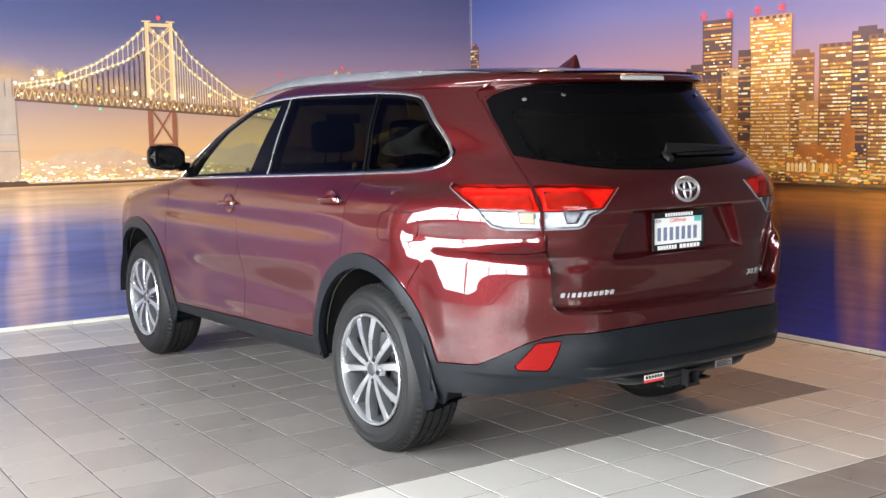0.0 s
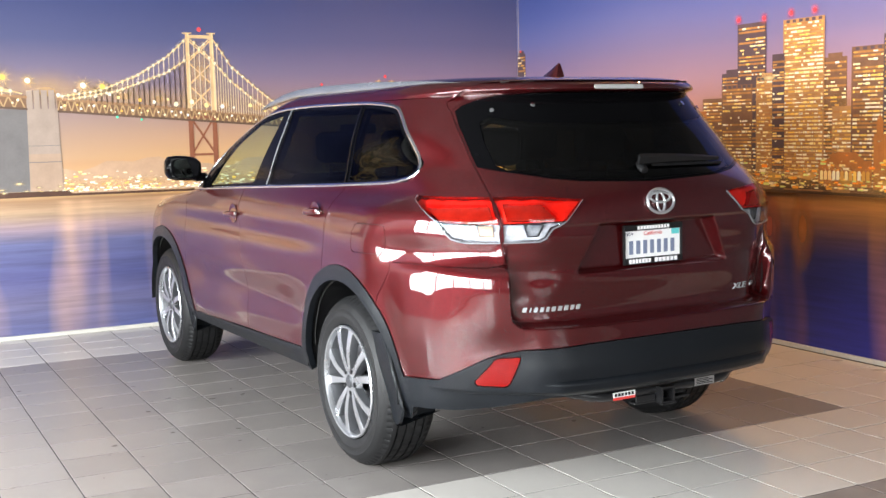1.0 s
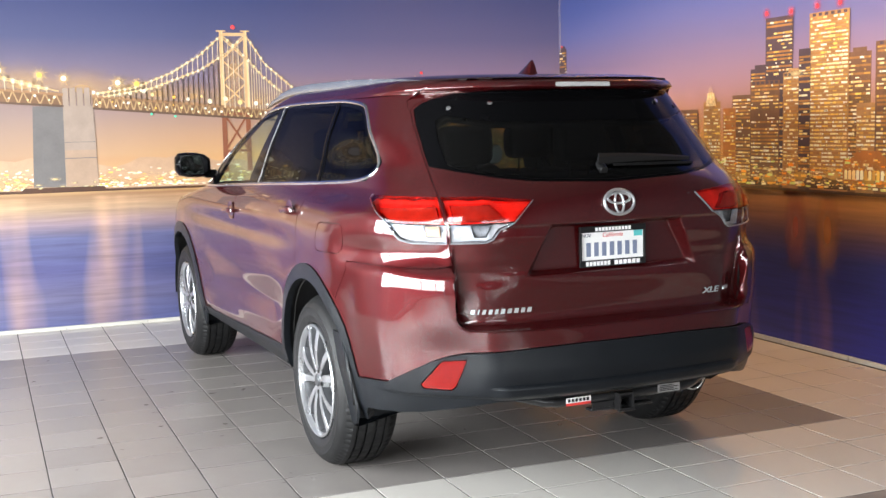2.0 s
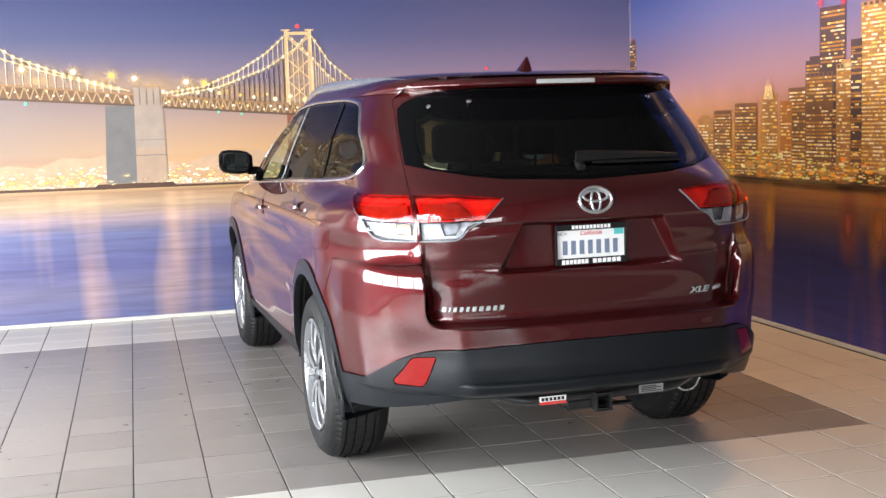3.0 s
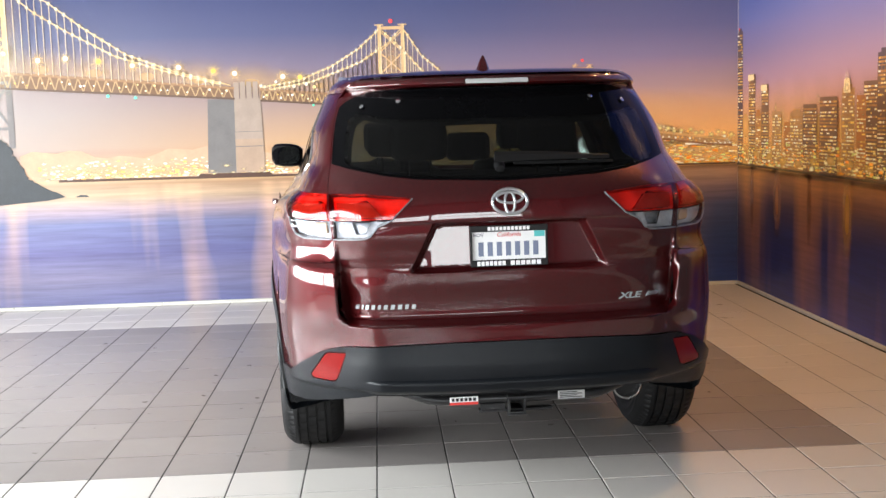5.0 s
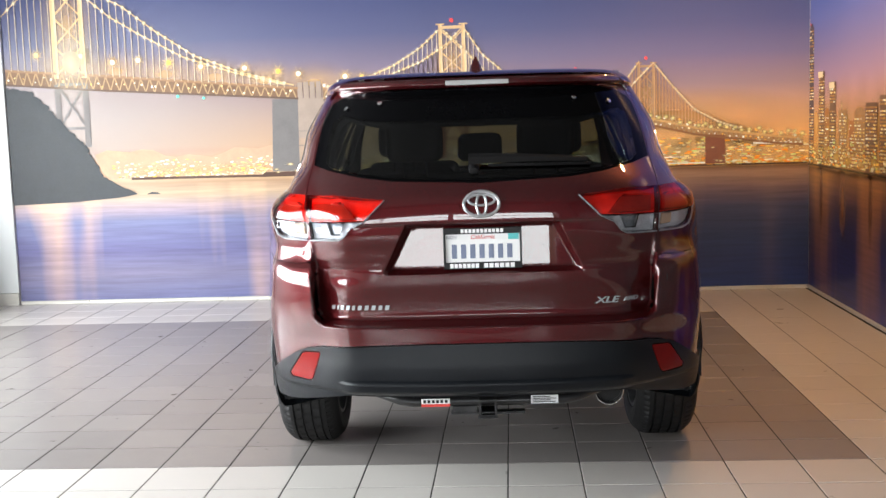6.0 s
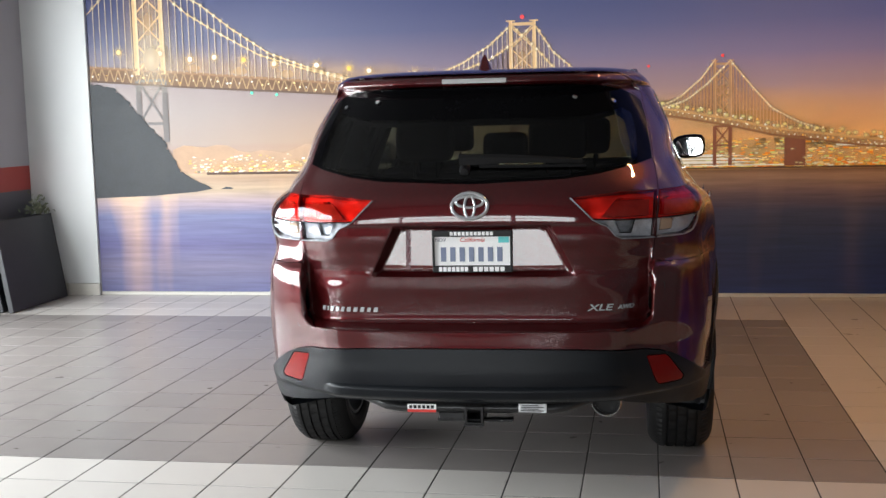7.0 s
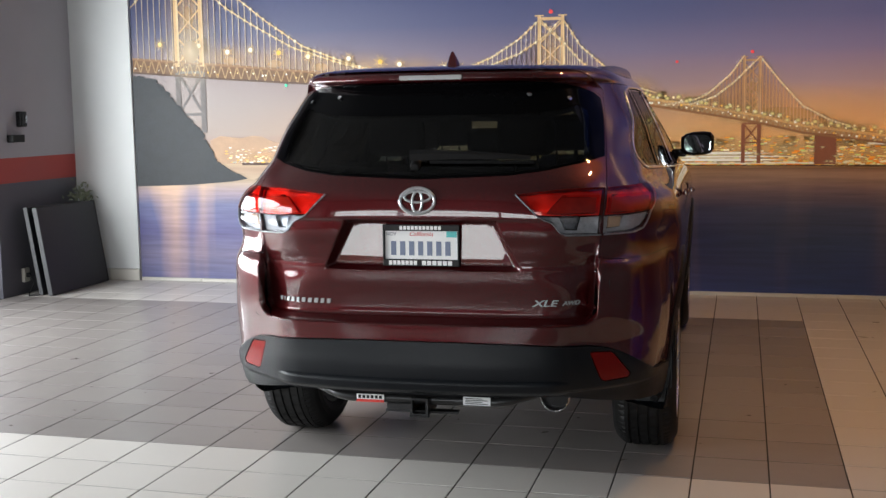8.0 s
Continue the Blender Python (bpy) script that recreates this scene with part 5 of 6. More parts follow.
# ---- wheels ----
def make_wheel():
    w = new("wheel")
    I = Matrix.Identity(4)
    R, HW = .377, .122
    prof = [(-HW + .012, .250), (-HW - .002, .256), (-HW - .007, .266), (-HW - .0115, .286), (-HW - .0125, .290), (-HW - .0115, .294), (-HW - .011, .318), (-HW - .0125, .321), (-HW - .0105, .324), (-HW - .004, .338), (-HW + .006, .350), (-HW + .0125, .3545), (-HW + .013, .3550), (-HW + .026, .3660), (-HW + .040, .3725), (-HW + .0405, .3730)]
    first = len(prof)
    tread = []
    for c in (-.060, -.021, .021, .060):
        tread += [(c - .0050, R - .0012), (c - .0042, R - .011), (c + .0042, R - .011), (c + .0050, R - .0012)]
    prof = prof + tread + [(-a, r) for a, r in prof[::-1]]
    last = len(prof) - first
    shoulder = {first - 3, first - 2, last + 1, last + 2}
    ribs = {first + 3, first + 4, first + 7, first + 8, first + 11, first + 12}

    def dent(i, k):
        if k in shoulder:
            return .007 if i % 4 == 0 else 0
        return .006 if k in ribs and (i + k) % 7 == 2 else 0
    tyre = part("tyre", lathe(prof, 288, I, dent), RUBBER, w, "black rubber tyre with block tread", smooth=True)
    for k in range(16):
        # raised maker's marks on the sidewall, as plain bars
        t0 = (k % 8) * .085 + (k // 8) * math.pi + .4
        bm = bmesh.new()
        rows = [[bm.verts.new((-HW - x, r * math.cos(t), r * math.sin(t))) for x, r in ((.0105, .299), (.0122, .300), (.0122, .312), (.0105, .313))] for t in (t0, t0 + .03, t0 + .055)]
        for p, q in zip(rows, rows[1:]):
            for j in range(3):
                bm.faces.new((p[j], p[j + 1], q[j + 1], q[j]))
        part("sidewall_mark", bm, RUBBER, tyre)
    rim = part("rim", lathe([(-HW + .004, .249), (-HW - .006, .250), (-HW - .011, .246), (-HW - .010, .240), (-HW - .002, .236), (-HW + .012, .2335)], 96, I), ALLOY, w, "machined silver alloy rim", smooth=True)
    part("rim_barrel", lathe([(-HW + .012, .2335), (-HW + .03, .224), (-HW + .06, .216), (.06, .212), (HW, .235), (HW, .25)], 96, I), ALLOYDARK, w, "dark grey rim barrel", smooth=True)
    part("hub_disc", lathe([(-HW + .004, .0), (-HW + .003, .034), (-HW + .010, .062), (-HW + .034, .070), (-HW + .038, .0)], 48, I), ALLOY, rim, smooth=True)
    part("centre_cap", lathe([(-HW - .004, .0), (-HW - .003, .024), (-HW + .003, .030), (-HW + .006, .030)], 32, I), ALLOYDARK, rim, smooth=True)
    for k in range(5):
        t = k * math.tau / 5 + math.pi / 5
        part("lug_nut", lathe([(-HW - .002, .0), (-HW - .001, .009), (-HW + .012, .011)], 6, Matrix.Translation((0, .050 * math.cos(t), .050 * math.sin(t)))), BLACKSTEEL, rim)
    for k in range(5):
        for side in (-1, 1):
            bm = bmesh.new()
            rows = []
            for q in range(8):
                f = q / 7
                r = .040 + f * .196
                t = k * math.tau / 5 + side * (.215 + .075 * f)
                half = .0105 + .0085 * f + .009 * max(0, f - .8)
                face = -HW + .004 - .010 * math.sin(math.pi * min(1, f * 1.05))
                cyy, czz = math.cos(t), math.sin(t)
                rows.append([bm.verts.new((face + dep, r * cyy - off * half * czz, r * czz + off * half * cyy)) for off, dep in ((-1.35, .040), (-1, .0035), (-.86, 0), (.86, 0), (1, .0035), (1.35, .040))])
            for a, b in zip(rows, rows[1:]):
                for q in range(6):
                    fc = bm.faces.new((a[q], a[(q + 1) % 6], b[(q + 1) % 6], b[q]))
                    fc.material_index = 0 if q in (1, 2, 3) else 1
            part("spoke", bm, ALLOY, rim, smooth=True).data.materials.append(ALLOYDARK)
    part("brake_disc", lathe([(-.045, .05), (-.045, .155), (-.020, .155), (-.020, .05)], 48, I), STEEL, w, smooth=True)
    part("brake_caliper", box_bm((-.075, .09, -.07), (-.0, .165, .07), .012), BLACKSTEEL, w)
    return w


wheel = make_wheel()
wheel.parent = car
wheel.matrix_basis = pose(-.800, HUBS[0][0], .372, 8, 0, 0)
for x, hub, turn, spin in ((-.800, HUBS[1], 0, 31), (.800, HUBS[0], 180, 20), (.800, HUBS[1], 180, 50)):
    w2 = copy_thing(wheel, pose(x, hub[0], .372, spin, 0, turn))
    w2.parent = car
for s in (-1, 1):
    for hub in HUBS:
        bm = bmesh.new()
        rows = []
        for k in range(25):
            t = radians(-1 + 182 * k / 24)
            y, z = hub[0] + .468 * math.cos(t), hub[1] + .468 * math.sin(t)
            rows.append([bm.verts.new((s * .92, y, z)), bm.verts.new((s * .60, y, z))])
        for a, b in zip(rows, rows[1:]):
            bm.faces.new((a[0], a[1], b[1], b[0]))
        bm.faces.new([r[1] for r in rows])
        part("wheel_well", bm, BLACK, car, smooth=True)
part("floor_pan", box_bm((-.60, .62, .30), (.60, 4.45, .42), .03), BLACK, car)
part("rear_axle_beam", tube([(-.7, 1.0, .36), (.7, 1.0, .36)], .045), BLACKSTEEL, car)
part("fuel_tank", box_bm((-.55, 1.3, .22), (.35, 2.2, .33), .04), BLACK, car)


# ---- fittings of the car ----
def skin_at(x, z, off=0.0):
    """A place on the tail at x and z, off metres out, and its normal."""
    u = float(np.sign(x)) * float(u_of_x(x, z)) if x else 0.0
    n = skin_normal(u, z)
    return Vector(skin(u, z)) + Vector(n) * off, Vector(n)


def flank_at(y, z, side, off=0.0):
    u = side * float(u_of_y(y, z))
    n = skin_normal(u, z)
    return Vector(skin(u, z)) + Vector(n) * off, Vector(n)


def ribbon(name, uv, width, mat, proud, thick=.004, parent=None, label=""):
    """A moulding that follows the skin along a line of (u, z)."""
    c = np.array([skin(u, z) for u, z in uv])
    n = np.array([skin_normal(u, z) for u, z in uv])
    t = np.gradient(c, axis=0)
    t /= np.linalg.norm(t, axis=1, keepdims=True)
    w = np.cross(n, t)
    w /= np.linalg.norm(w, axis=1, keepdims=True)
    verts, faces = [], []
    for p, q, s in zip(c, n, w):
        verts += [p + s * width / 2, p + s * width * .42 + q * (proud + thick), p - s * width * .42 + q * (proud + thick), p - s * width / 2]
    for i in range(len(c) - 1):
        for k in range(3):
            a = i * 4 + k
            faces.append((a, a + 1, a + 5, a + 4))
    ob = solid(name, verts, faces, mat, parent or car, label, True)
    return ob


def smooth_line(pts, gap=.03, n=2):
    """Rounds an open line by cutting its corners."""
    for _ in range(n):
        out = [pts[0]]
        for a, b in zip(pts, pts[1:]):
            out += [(a[0] * .75 + b[0] * .25, a[1] * .75 + b[1] * .25), (a[0] * .25 + b[0] * .75, a[1] * .25 + b[1] * .75)]
        pts = out + [pts[-1]]
    return dense(pts, gap, False) + [pts[-1]]


for s in (-1, 1):
    loop = DLO[5::-1] + DLO[:5:-1] + [(3.19, 1.165)]
    loop = [(y - .004, z) for y, z in loop]
    uv = [(s * float(u_of_y(y, z)), z) for y, z in smooth_line(loop, .02, 2)]
    wing = [(float(u_of_x(.681, 1.034)), 1.034)] + [(float(u_of_y(y, z)), z) for y, z in ((.205, 1.036), (.246, 1.049), (.296, 1.108), (.391, 1.155), (.496, 1.192), (.501, 1.206))]
    gate = [(float(u_of_x(x, z)), z) for x, z in ((.366, 1.187), (.446, 1.108), (.499, 1.083), (.529, 1.048), (.556, 1.037), (.673, 1.034))]
    for line, owner in ((wing, car), (gate, TAILGATE)):
        ribbon("lamp_edge", [(s * u, z) for u, z in dense(line, .02, False) + [line[-1]]], .0045, LAMPGREY, .0, .006, owner, "pale clear edge of the lamp")
    ribbon("window_moulding", uv, .017, CHROME, .0, .004, label="bright chrome window moulding")
    for a, b in (((2.068, 1.205), (2.110, 1.592)), ((1.16, 1.24), (1.240, 1.588))):
        uv = [(s * float(u_of_y(y, z)), z) for y, z in dense([a, b], .03, False) + [b]]
        ribbon("pillar_strip", uv, .010, SILVER if a[0] > 2 else GLOSSBLACK, .0, .003)
    # roof rail
    bm = bmesh.new()
    rows = []
    for y, x, z, h, w in ((.56, .580, 1.652, .004, .006), (.70, .598, 1.646, .022, .020), (.85, .612, 1.643, .033, .030), (1.26, .616, 1.655, .037, .034), (1.88, .618, 1.660, .040, .034), (2.20, .616, 1.656, .039, .034), (2.43, .610, 1.640, .036, .032), (2.70, .598, 1.616, .022, .022), (2.86, .588, 1.598, .004, .008)):
        rows.append([bm.verts.new((s * (x + dx * w), y, z + dz * h)) for dx, dz in ((-.5, 0), (-.5, .75), (-.3, 1), (.3, 1), (.5, .70), (.5, 0))])
    for a, b in zip(rows, rows[1:]):
        for k in range(6):
            bm.faces.new((a[k], a[(k + 1) % 6], b[(k + 1) % 6], b[k]))
    bm.faces.new(rows[0])
    bm.faces.new(rows[-1][::-1])
    part("roof_rail", bm, RAILGREY, car, "grey metal roof rail", smooth=True)
    # door handles with their finger cups
    for y, z in ((1.29, 1.103), (2.40, 1.045)):
        p, n = flank_at(y, z, s, 0)
        up = Vector((0, 0, 1))
        fwd = Vector((0, 1, 0))
        bm = bmesh.new()
        cup = [bm.verts.new(p + n * .0022 + fwd * .060 * math.cos(k * math.tau / 24) + up * .050 * math.sin(k * math.tau / 24)) for k in range(24)]
        mid = bm.verts.new(p - n * .012)
        for k in range(24):
            bm.faces.new((cup[k], cup[(k + 1) % 24], mid))
        cupob = part("handle_cup", bm, CUPRED, car, "dark finger cup", smooth=True)
        bm = bmesh.new()
        rows = []
        for k in range(13):
            f = k / 12
            yy = (f - .5) * .21
            lift = .010 + .022 * (1 - (2 * f - 1) ** 4)
            r = .0135 * (1 - .5 * (2 * f - 1) ** 6)
            c = p + fwd * yy + n * lift + up * (.004 - .012 * f)
            rows.append([bm.verts.new(c + up * r * math.cos(q * math.tau / 8) + n * r * .55 * math.sin(q * math.tau / 8)) for q in range(8)])
        for a, b in zip(rows, rows[1:]):
            for q in range(8):
                bm.faces.new((a[q], a[(q + 1) % 8], b[(q + 1) % 8], b[q]))
        bm.faces.new(rows[0])
        bm.faces.new(rows[-1])
        part("door_handle", bm, PAINT, car, "burgundy door handle", smooth=True)
        part("handle_cap", box_bm((p + n * .022 - fwd * .105 - up * .006 - Vector((.006, 0, 0))), (p + n * .022 - fwd * .070 + up * .012 + Vector((.006, 0, 0))), .004), CHROME, car)
    # door mirror
    bm = bmesh.new()
    rows = []
    for f, x, hy, hz in ((0, .885, .040, .045), (.12, .915, .075, .066), (.35, .960, .085, .074), (.65, 1.02, .080, .074), (.88, 1.065, .066, .066), (1, 1.085, .030, .040)):
        ring_ = []
        for k in range(16):
            t = k * math.tau / 16
            cy, cz = math.cos(t), math.sin(t)
            q = (abs(cy) ** 3.2 + abs(cz) ** 3.2) ** (-1 / 3.2)
            yy = hy * cy * q
            ring_.append(bm.verts.new((s * x, 3.155 + max(yy, -.052) + .02 * f, 1.270 + hz * cz * q + .012 * f)))
        rows.append(ring_)
    for a, b in zip(rows, rows[1:]):
        for k in range(16):
            bm.faces.new((a[k], a[(k + 1) % 16], b[(k + 1) % 16], b[k]))
    bm.faces.new(rows[0])
    bm.faces.new(rows[-1])
    mirror = part("door_mirror", bm, GLOSSBLACK, car, "black door mirror housing", smooth=True)
    bm = bmesh.new()
    g = []
    for k in range(28):
        t = k * math.tau / 28
        dx = .080 * math.copysign(abs(math.cos(t)) ** .55, math.cos(t))
        g.append(bm.verts.new((s * (.985 + dx), 3.098 - .013 - (.082 if s > 0 else .16) * dx + .0017 * math.sin(t), 1.277 + .056 * math.copysign(abs(math.sin(t)) ** .6, math.sin(t)))))
    bm.faces.new(g)
    part("mirror_glass", bm, MIRRORGLASS, mirror, "mirror glass")
    part("mirror_foot", box_bm((min(s * .84, s * .92), 3.13, 1.195), (max(s * .84, s * .92), 3.20, 1.245), .012), GLOSSBLACK, mirror)
    # mud flaps: an outer cheek along the arch, and a plate behind the tyre
    for hy in (HUBS[0][0], HUBS[1][0]):
        front = pchip([.255, .36, .46, .55, .64], [-.372, -.365, -.340, -.302, -.262])
        back = pchip([.255, .30, .345, .37, .46, .55, .64], [-.430, -.465, -.490, -.480, -.458, -.428, -.375])
        bm = bmesh.new()
        rows = []
        for k in range(15):
            z = .255 + .385 * k / 14
            yf, yb = hy + float(front(z)), hy + float(back(z))
            if k == 0:
                yf, yb = yf - .02, yb + .035
            xo = .896 + .036 * min(1, (z - .255) / .25) - (.006 if k == 0 else 0)
            xi = xo - .008 - .195 * (1 - float(step(z, .36, .46)))
            low_z = z + (.035 if k == 0 else 0)
            rows.append([bm.verts.new((s * x, y, h)) for x, y, h in ((xo - .006, yf, z), (xo, yf - .012, z), (xo, yb + .006, z), (xo - .008, yb, z), (xo - .012, yf - .022, z), (xi, yf - .022 + .012, low_z), (xi, yf, low_z))])
        for a, b in zip(rows, rows[1:]):
            for k in range(7):
                bm.faces.new((a[k], a[(k + 1) % 7], b[(k + 1) % 7], b[k]))
        bm.faces.new(rows[0])
        bm.faces.new(rows[-1])
        part("mud_flap", bm, PLASTIC, car, "dark grey mud flap", smooth=True)

# shark fin
bm = bmesh.new()
rows = []
for f in [k / 8 for k in range(9)]:
    z = 1.672 + .074 * f
    y0, y1 = .650 + .010 * f, .86 - .190 * f ** .8
    w = .030 * (1 - f) ** .8 + .003
    rows.append([bm.verts.new((-.008 + dx * w, y0 + (y1 - y0) * g, z)) for dx, g in ((-.7, 0), (.7, 0), (1, .12), (.85, .45), (.3, .92), (0, 1), (-.3, .92), (-.85, .45), (-1, .12))])
for a, b in zip(rows, rows[1:]):
    for k in range(9):
        bm.faces.new((a[k], a[(k + 1) % 9], b[(k + 1) % 9], b[k]))
bm.faces.new(rows[-1])
part("shark_fin_antenna", bm, PAINT, car, "burgundy shark fin antenna", smooth=True)

# rear wiper
wiper = part("rear_wiper", lathe([(-.02, .0), (-.018, .016), (.0, .021), (.03, .023)], 20, Matrix.Translation((-.025, .075, 1.290)) @ Matrix.Rotation(radians(90), 4, "Z") @ Matrix.Rotation(radians(-22), 4, "Y")), BLACK, car, "black rear wiper", smooth=True)
bm = bmesh.new()
rows = []
for k in range(9):
    f = k / 8
    x = -.045 + .45 * f
    p, n = skin_at(x + 1e-4, 1.313 + .006 * math.sin(math.pi * f) - .006 * f, .030 - .012 * f)
    h, d = .021 - .013 * f, .011 - .005 * f
    rows.append([bm.verts.new(p + Vector((0, 0, 1)) * h + n * 0), bm.verts.new(p + n * d), bm.verts.new(p - Vector((0, 0, 1)) * h), bm.verts.new(p - n * d)])
for a, b in zip(rows, rows[1:]):
    for k in range(4):
        bm.faces.new((a[k], a[(k + 1) % 4], b[(k + 1) % 4], b[k]))
bm.faces.new(rows[0])
bm.faces.new(rows[-1])
part("wiper_arm", bm, BLACK, wiper, smooth=True)
part("wiper_blade", tube([skin_at(.03 + .39 * k / 8, 1.300 - .004 * k / 8, .008)[0] for k in range(9)], .006, 6), BLACK, wiper, smooth=True)
for x in (-.392, -.535, .375, .52):
    p, n = skin_at(x, 1.552 if abs(x) < .45 else 1.535, .004)
    part("glass_fixing", lathe([(0, 0), (0, .009), (.004, .010), (.006, .0)], 14, Matrix.Translation(p) @ n.to_track_quat("X", "Z").to_matrix().to_4x4()), CHROME, TAILGATE, smooth=True)


# badge and letters, drawn as plain shapes
def oval(cx, cz, a, b, r, name, mat, parent, tilt=.0, y_off=.008):
    pts = []
    for k in range(40):
        t = k * math.tau / 40
        x, z = cx + a * math.cos(t), cz + b * math.sin(t)
        p, n = skin_at(x if abs(x) > 1e-4 else 1e-4, z, y_off)
        pts.append(p)
    return part(name, tube(pts, r, 8, closed=True), mat, parent, smooth=True)


badge = oval(0, 1.163, .066, .0455, .0062, "badge_ring", BADGESILVER, TAILGATE)
attach(badge, TAILGATE, "chrome oval badge")
oval(0, 1.178, .050, .019, .0050, "badge_oval", BADGESILVER, badge)
oval(0, 1.160, .019, .038, .0050, "badge_oval", BADGESILVER, badge)


def letter_bars(name, x0, x1, z, h, widths, label):
    """A row of slanted chrome bars in place of letters."""
    total = sum(widths) * .72 + .56 * (len(widths) - 1)
    k = (x1 - x0) / total
    x = x0
    first = None
    for w in widths:
        a, b = x, x + w * .70 * k
        bm = bmesh.new()
        vs = []
        for off in (.0005, .005):
            for xx, zz in ((a, z - h / 2), (b, z - h / 2), (b + h * .22, z + h / 2), (a + h * .22, z + h / 2)):
                vs.append(bm.verts.new(skin_at(xx if abs(xx) > 1e-4 else 1e-4, zz, off)[0]))
        bm.faces.new(vs[4:])
        for q in range(4):
            bm.faces.new((vs[q], vs[(q + 1) % 4], vs[4 + (q + 1) % 4], vs[4 + q]))
        part(name, bm, LETTER, TAILGATE, label)
        x += w * .72 * k + .56 * k


letter_bars("badge_bar", -.612, -.366, .7725, .0175, [1, .4, 1, 1, .8, 1, 1, 1, .9, 1], "chrome letter bar")
# number plate
PX0, PX1, PZ0, PZ1 = -.1495, .1495, .9135, 1.0715
plate = part("number_plate", box_bm((PX0 + .006, .0445, PZ0 + .006), (PX1 - .006, .047, PZ1 - .006)), WHITEPAINT, TAILGATE, "white number plate with dark bars")


def on_plate(name, x0, z0, x1, z1, mat, y=.0435, parent=None, slant=0.0, label=""):
    verts = [(x0, y, z0), (x1, y, z0), (x1 + slant, y, z1), (x0 + slant, y, z1), (x0, y + .001, z0), (x1, y + .001, z0), (x1 + slant, y + .001, z1), (x0 + slant, y + .001, z1)]
    return solid(name, verts, [(0, 1, 2, 3), (0, 4, 5, 1), (1, 5, 6, 2), (2, 6, 7, 3), (3, 7, 4, 0)], mat, parent or plate, label)


frame_bar = part("plate_frame", box_bm((PX0, .036, PZ0), (PX1, .048, PZ0 + .026), .003), BLACK, plate, "black plate surround")
for lo, hi in (((PX0, .036, PZ1 - .024), (PX1, .048, PZ1)), ((PX0, .036, PZ0 + .026), (PX0 + .008, .048, PZ1 - .024)), ((PX1 - .008, .036, PZ0 + .026), (PX1, .048, PZ1 - .024))):
    part("plate_frame", box_bm(lo, hi, .002), BLACK, plate)
for k in range(7):
    x = -.121 + k * .0352
    on_plate("plate_bar", x + .003, .954, x + .023, 1.008, PLATEINK, parent=plate)
for x0, x1 in ((-.125, -.012), (.004, .125)):
    n = 7 if x0 < 0 else 6
    w = (x1 - x0) / n
    for k in range(n):
        on_plate("frame_letter_bar", x0 + k * w, PZ0 + .0045, x0 + (k + .78) * w, PZ0 + .0215, WHITEPAINT, .0352, frame_bar)
for k in range(11):
    on_plate("frame_letter_bar", -.082 + k * .0150, PZ1 - .019, -.082 + k * .0150 + .0112, PZ1 - .005, WHITEPAINT, .0352, frame_bar)
on_plate("month_sticker", .098, 1.024, .138, 1.0465, TEALPRINT)


def words(name, text, size, at, mat, parent, shear=0.0):
    cu = bpy.data.curves.new(name, "FONT")
    cu.body, cu.size, cu.align_x, cu.align_y, cu.shear, cu.extrude = text, size, "CENTER", "CENTER", shear, .0003
    cu.materials.append(mat)
    ob = new(name, cu)
    ob.matrix_basis = pose(*at, 90, 0, 0)
    ob.parent = parent
    return ob


words("state_name", "California", .024, (.0, .0436, 1.035), REDPRINT, plate, .25)
for text, x, z, size, broad, span in (("XLE", .468, .780, .033, 1.6, .06), ("AWD", .578, .7805, .0205, 1.4, .045)):
    p, q = skin_at(x, z, 0)[0], skin_at(x + span, z, 0)[0]
    badge_word = words("trim_badge", text, size, tuple(p), LETTER, TAILGATE, .25)
    badge_word.data.extrude, badge_word.data.offset = .002, .0006
    badge_word.matrix_basis = Matrix.Translation(p - Vector((0, .006, 0))) @ Matrix.Rotation(math.atan2(q[1] - p[1], q[0] - p[0]), 4, "Z") @ pose(0, 0, 0, 90, 0, 0) @ Matrix.Diagonal((broad, 1, 1, 1))
    tagged(badge_word, "chrome trim letters")
words("month_name", "NOV", .019, (-.118, .0436, 1.035), NAVYPRINT, plate)

# tow hitch and exhaust
hitch = part("tow_hitch", tube([(-.56, .34, .46), (-.50, .16, .455), (-.42, .05, .438), (-.33, .012, .414), (-.28, .005, .408), (.29, .005, .408), (.34, .012, .414), (.43, .05, .438), (.52, .16, .455), (.58, .34, .46)], .019, 14), BLACKSTEEL, car, "black steel tow hitch", smooth=True)
bm = bmesh.new()
outer, inner = .034, .026
for y in (-.045, .10):
    for r in (outer, inner):
        for x, z in ((-1, -1), (1, -1), (1, 1), (-1, 1)):
            bm.verts.new((.004 + x * r, y, .389 + z * r))
bm.verts.ensure_lookup_table()
v = bm.verts
for k in range(4):
    q = (k + 1) % 4
    bm.faces.new((v[k], v[q], v[4 + q], v[4 + k]))
    bm.faces.new((v[k], v[8 + k], v[8 + q], v[q]))
    bm.faces.new((v[4 + k], v[4 + q], v[12 + q], v[12 + k]))
part("receiver_tube", bm, BLACKSTEEL, hitch)
part("receiver_collar", box_bm((-.034, -.050, .351), (.042, -.034, .358), .002), BLACKSTEEL, hitch)
part("chain_plate", box_bm((-.138, -.01, .358), (.146, .03, .368), .003), BLACKSTEEL, hitch)
part("chain_plate_flange", box_bm((-.132, -.012, .368), (-.036, -.004, .392), .002), BLACKSTEEL, hitch)
part("hitch_label", box_bm((-.250, -.0165, .404), (-.141, -.0145, .424)), WHITEPAINT, hitch, "white and red sticker")
part("hitch_label_band", box_bm((-.250, -.0170, .393), (-.141, -.0150, .4035)), REDPRINT, hitch)
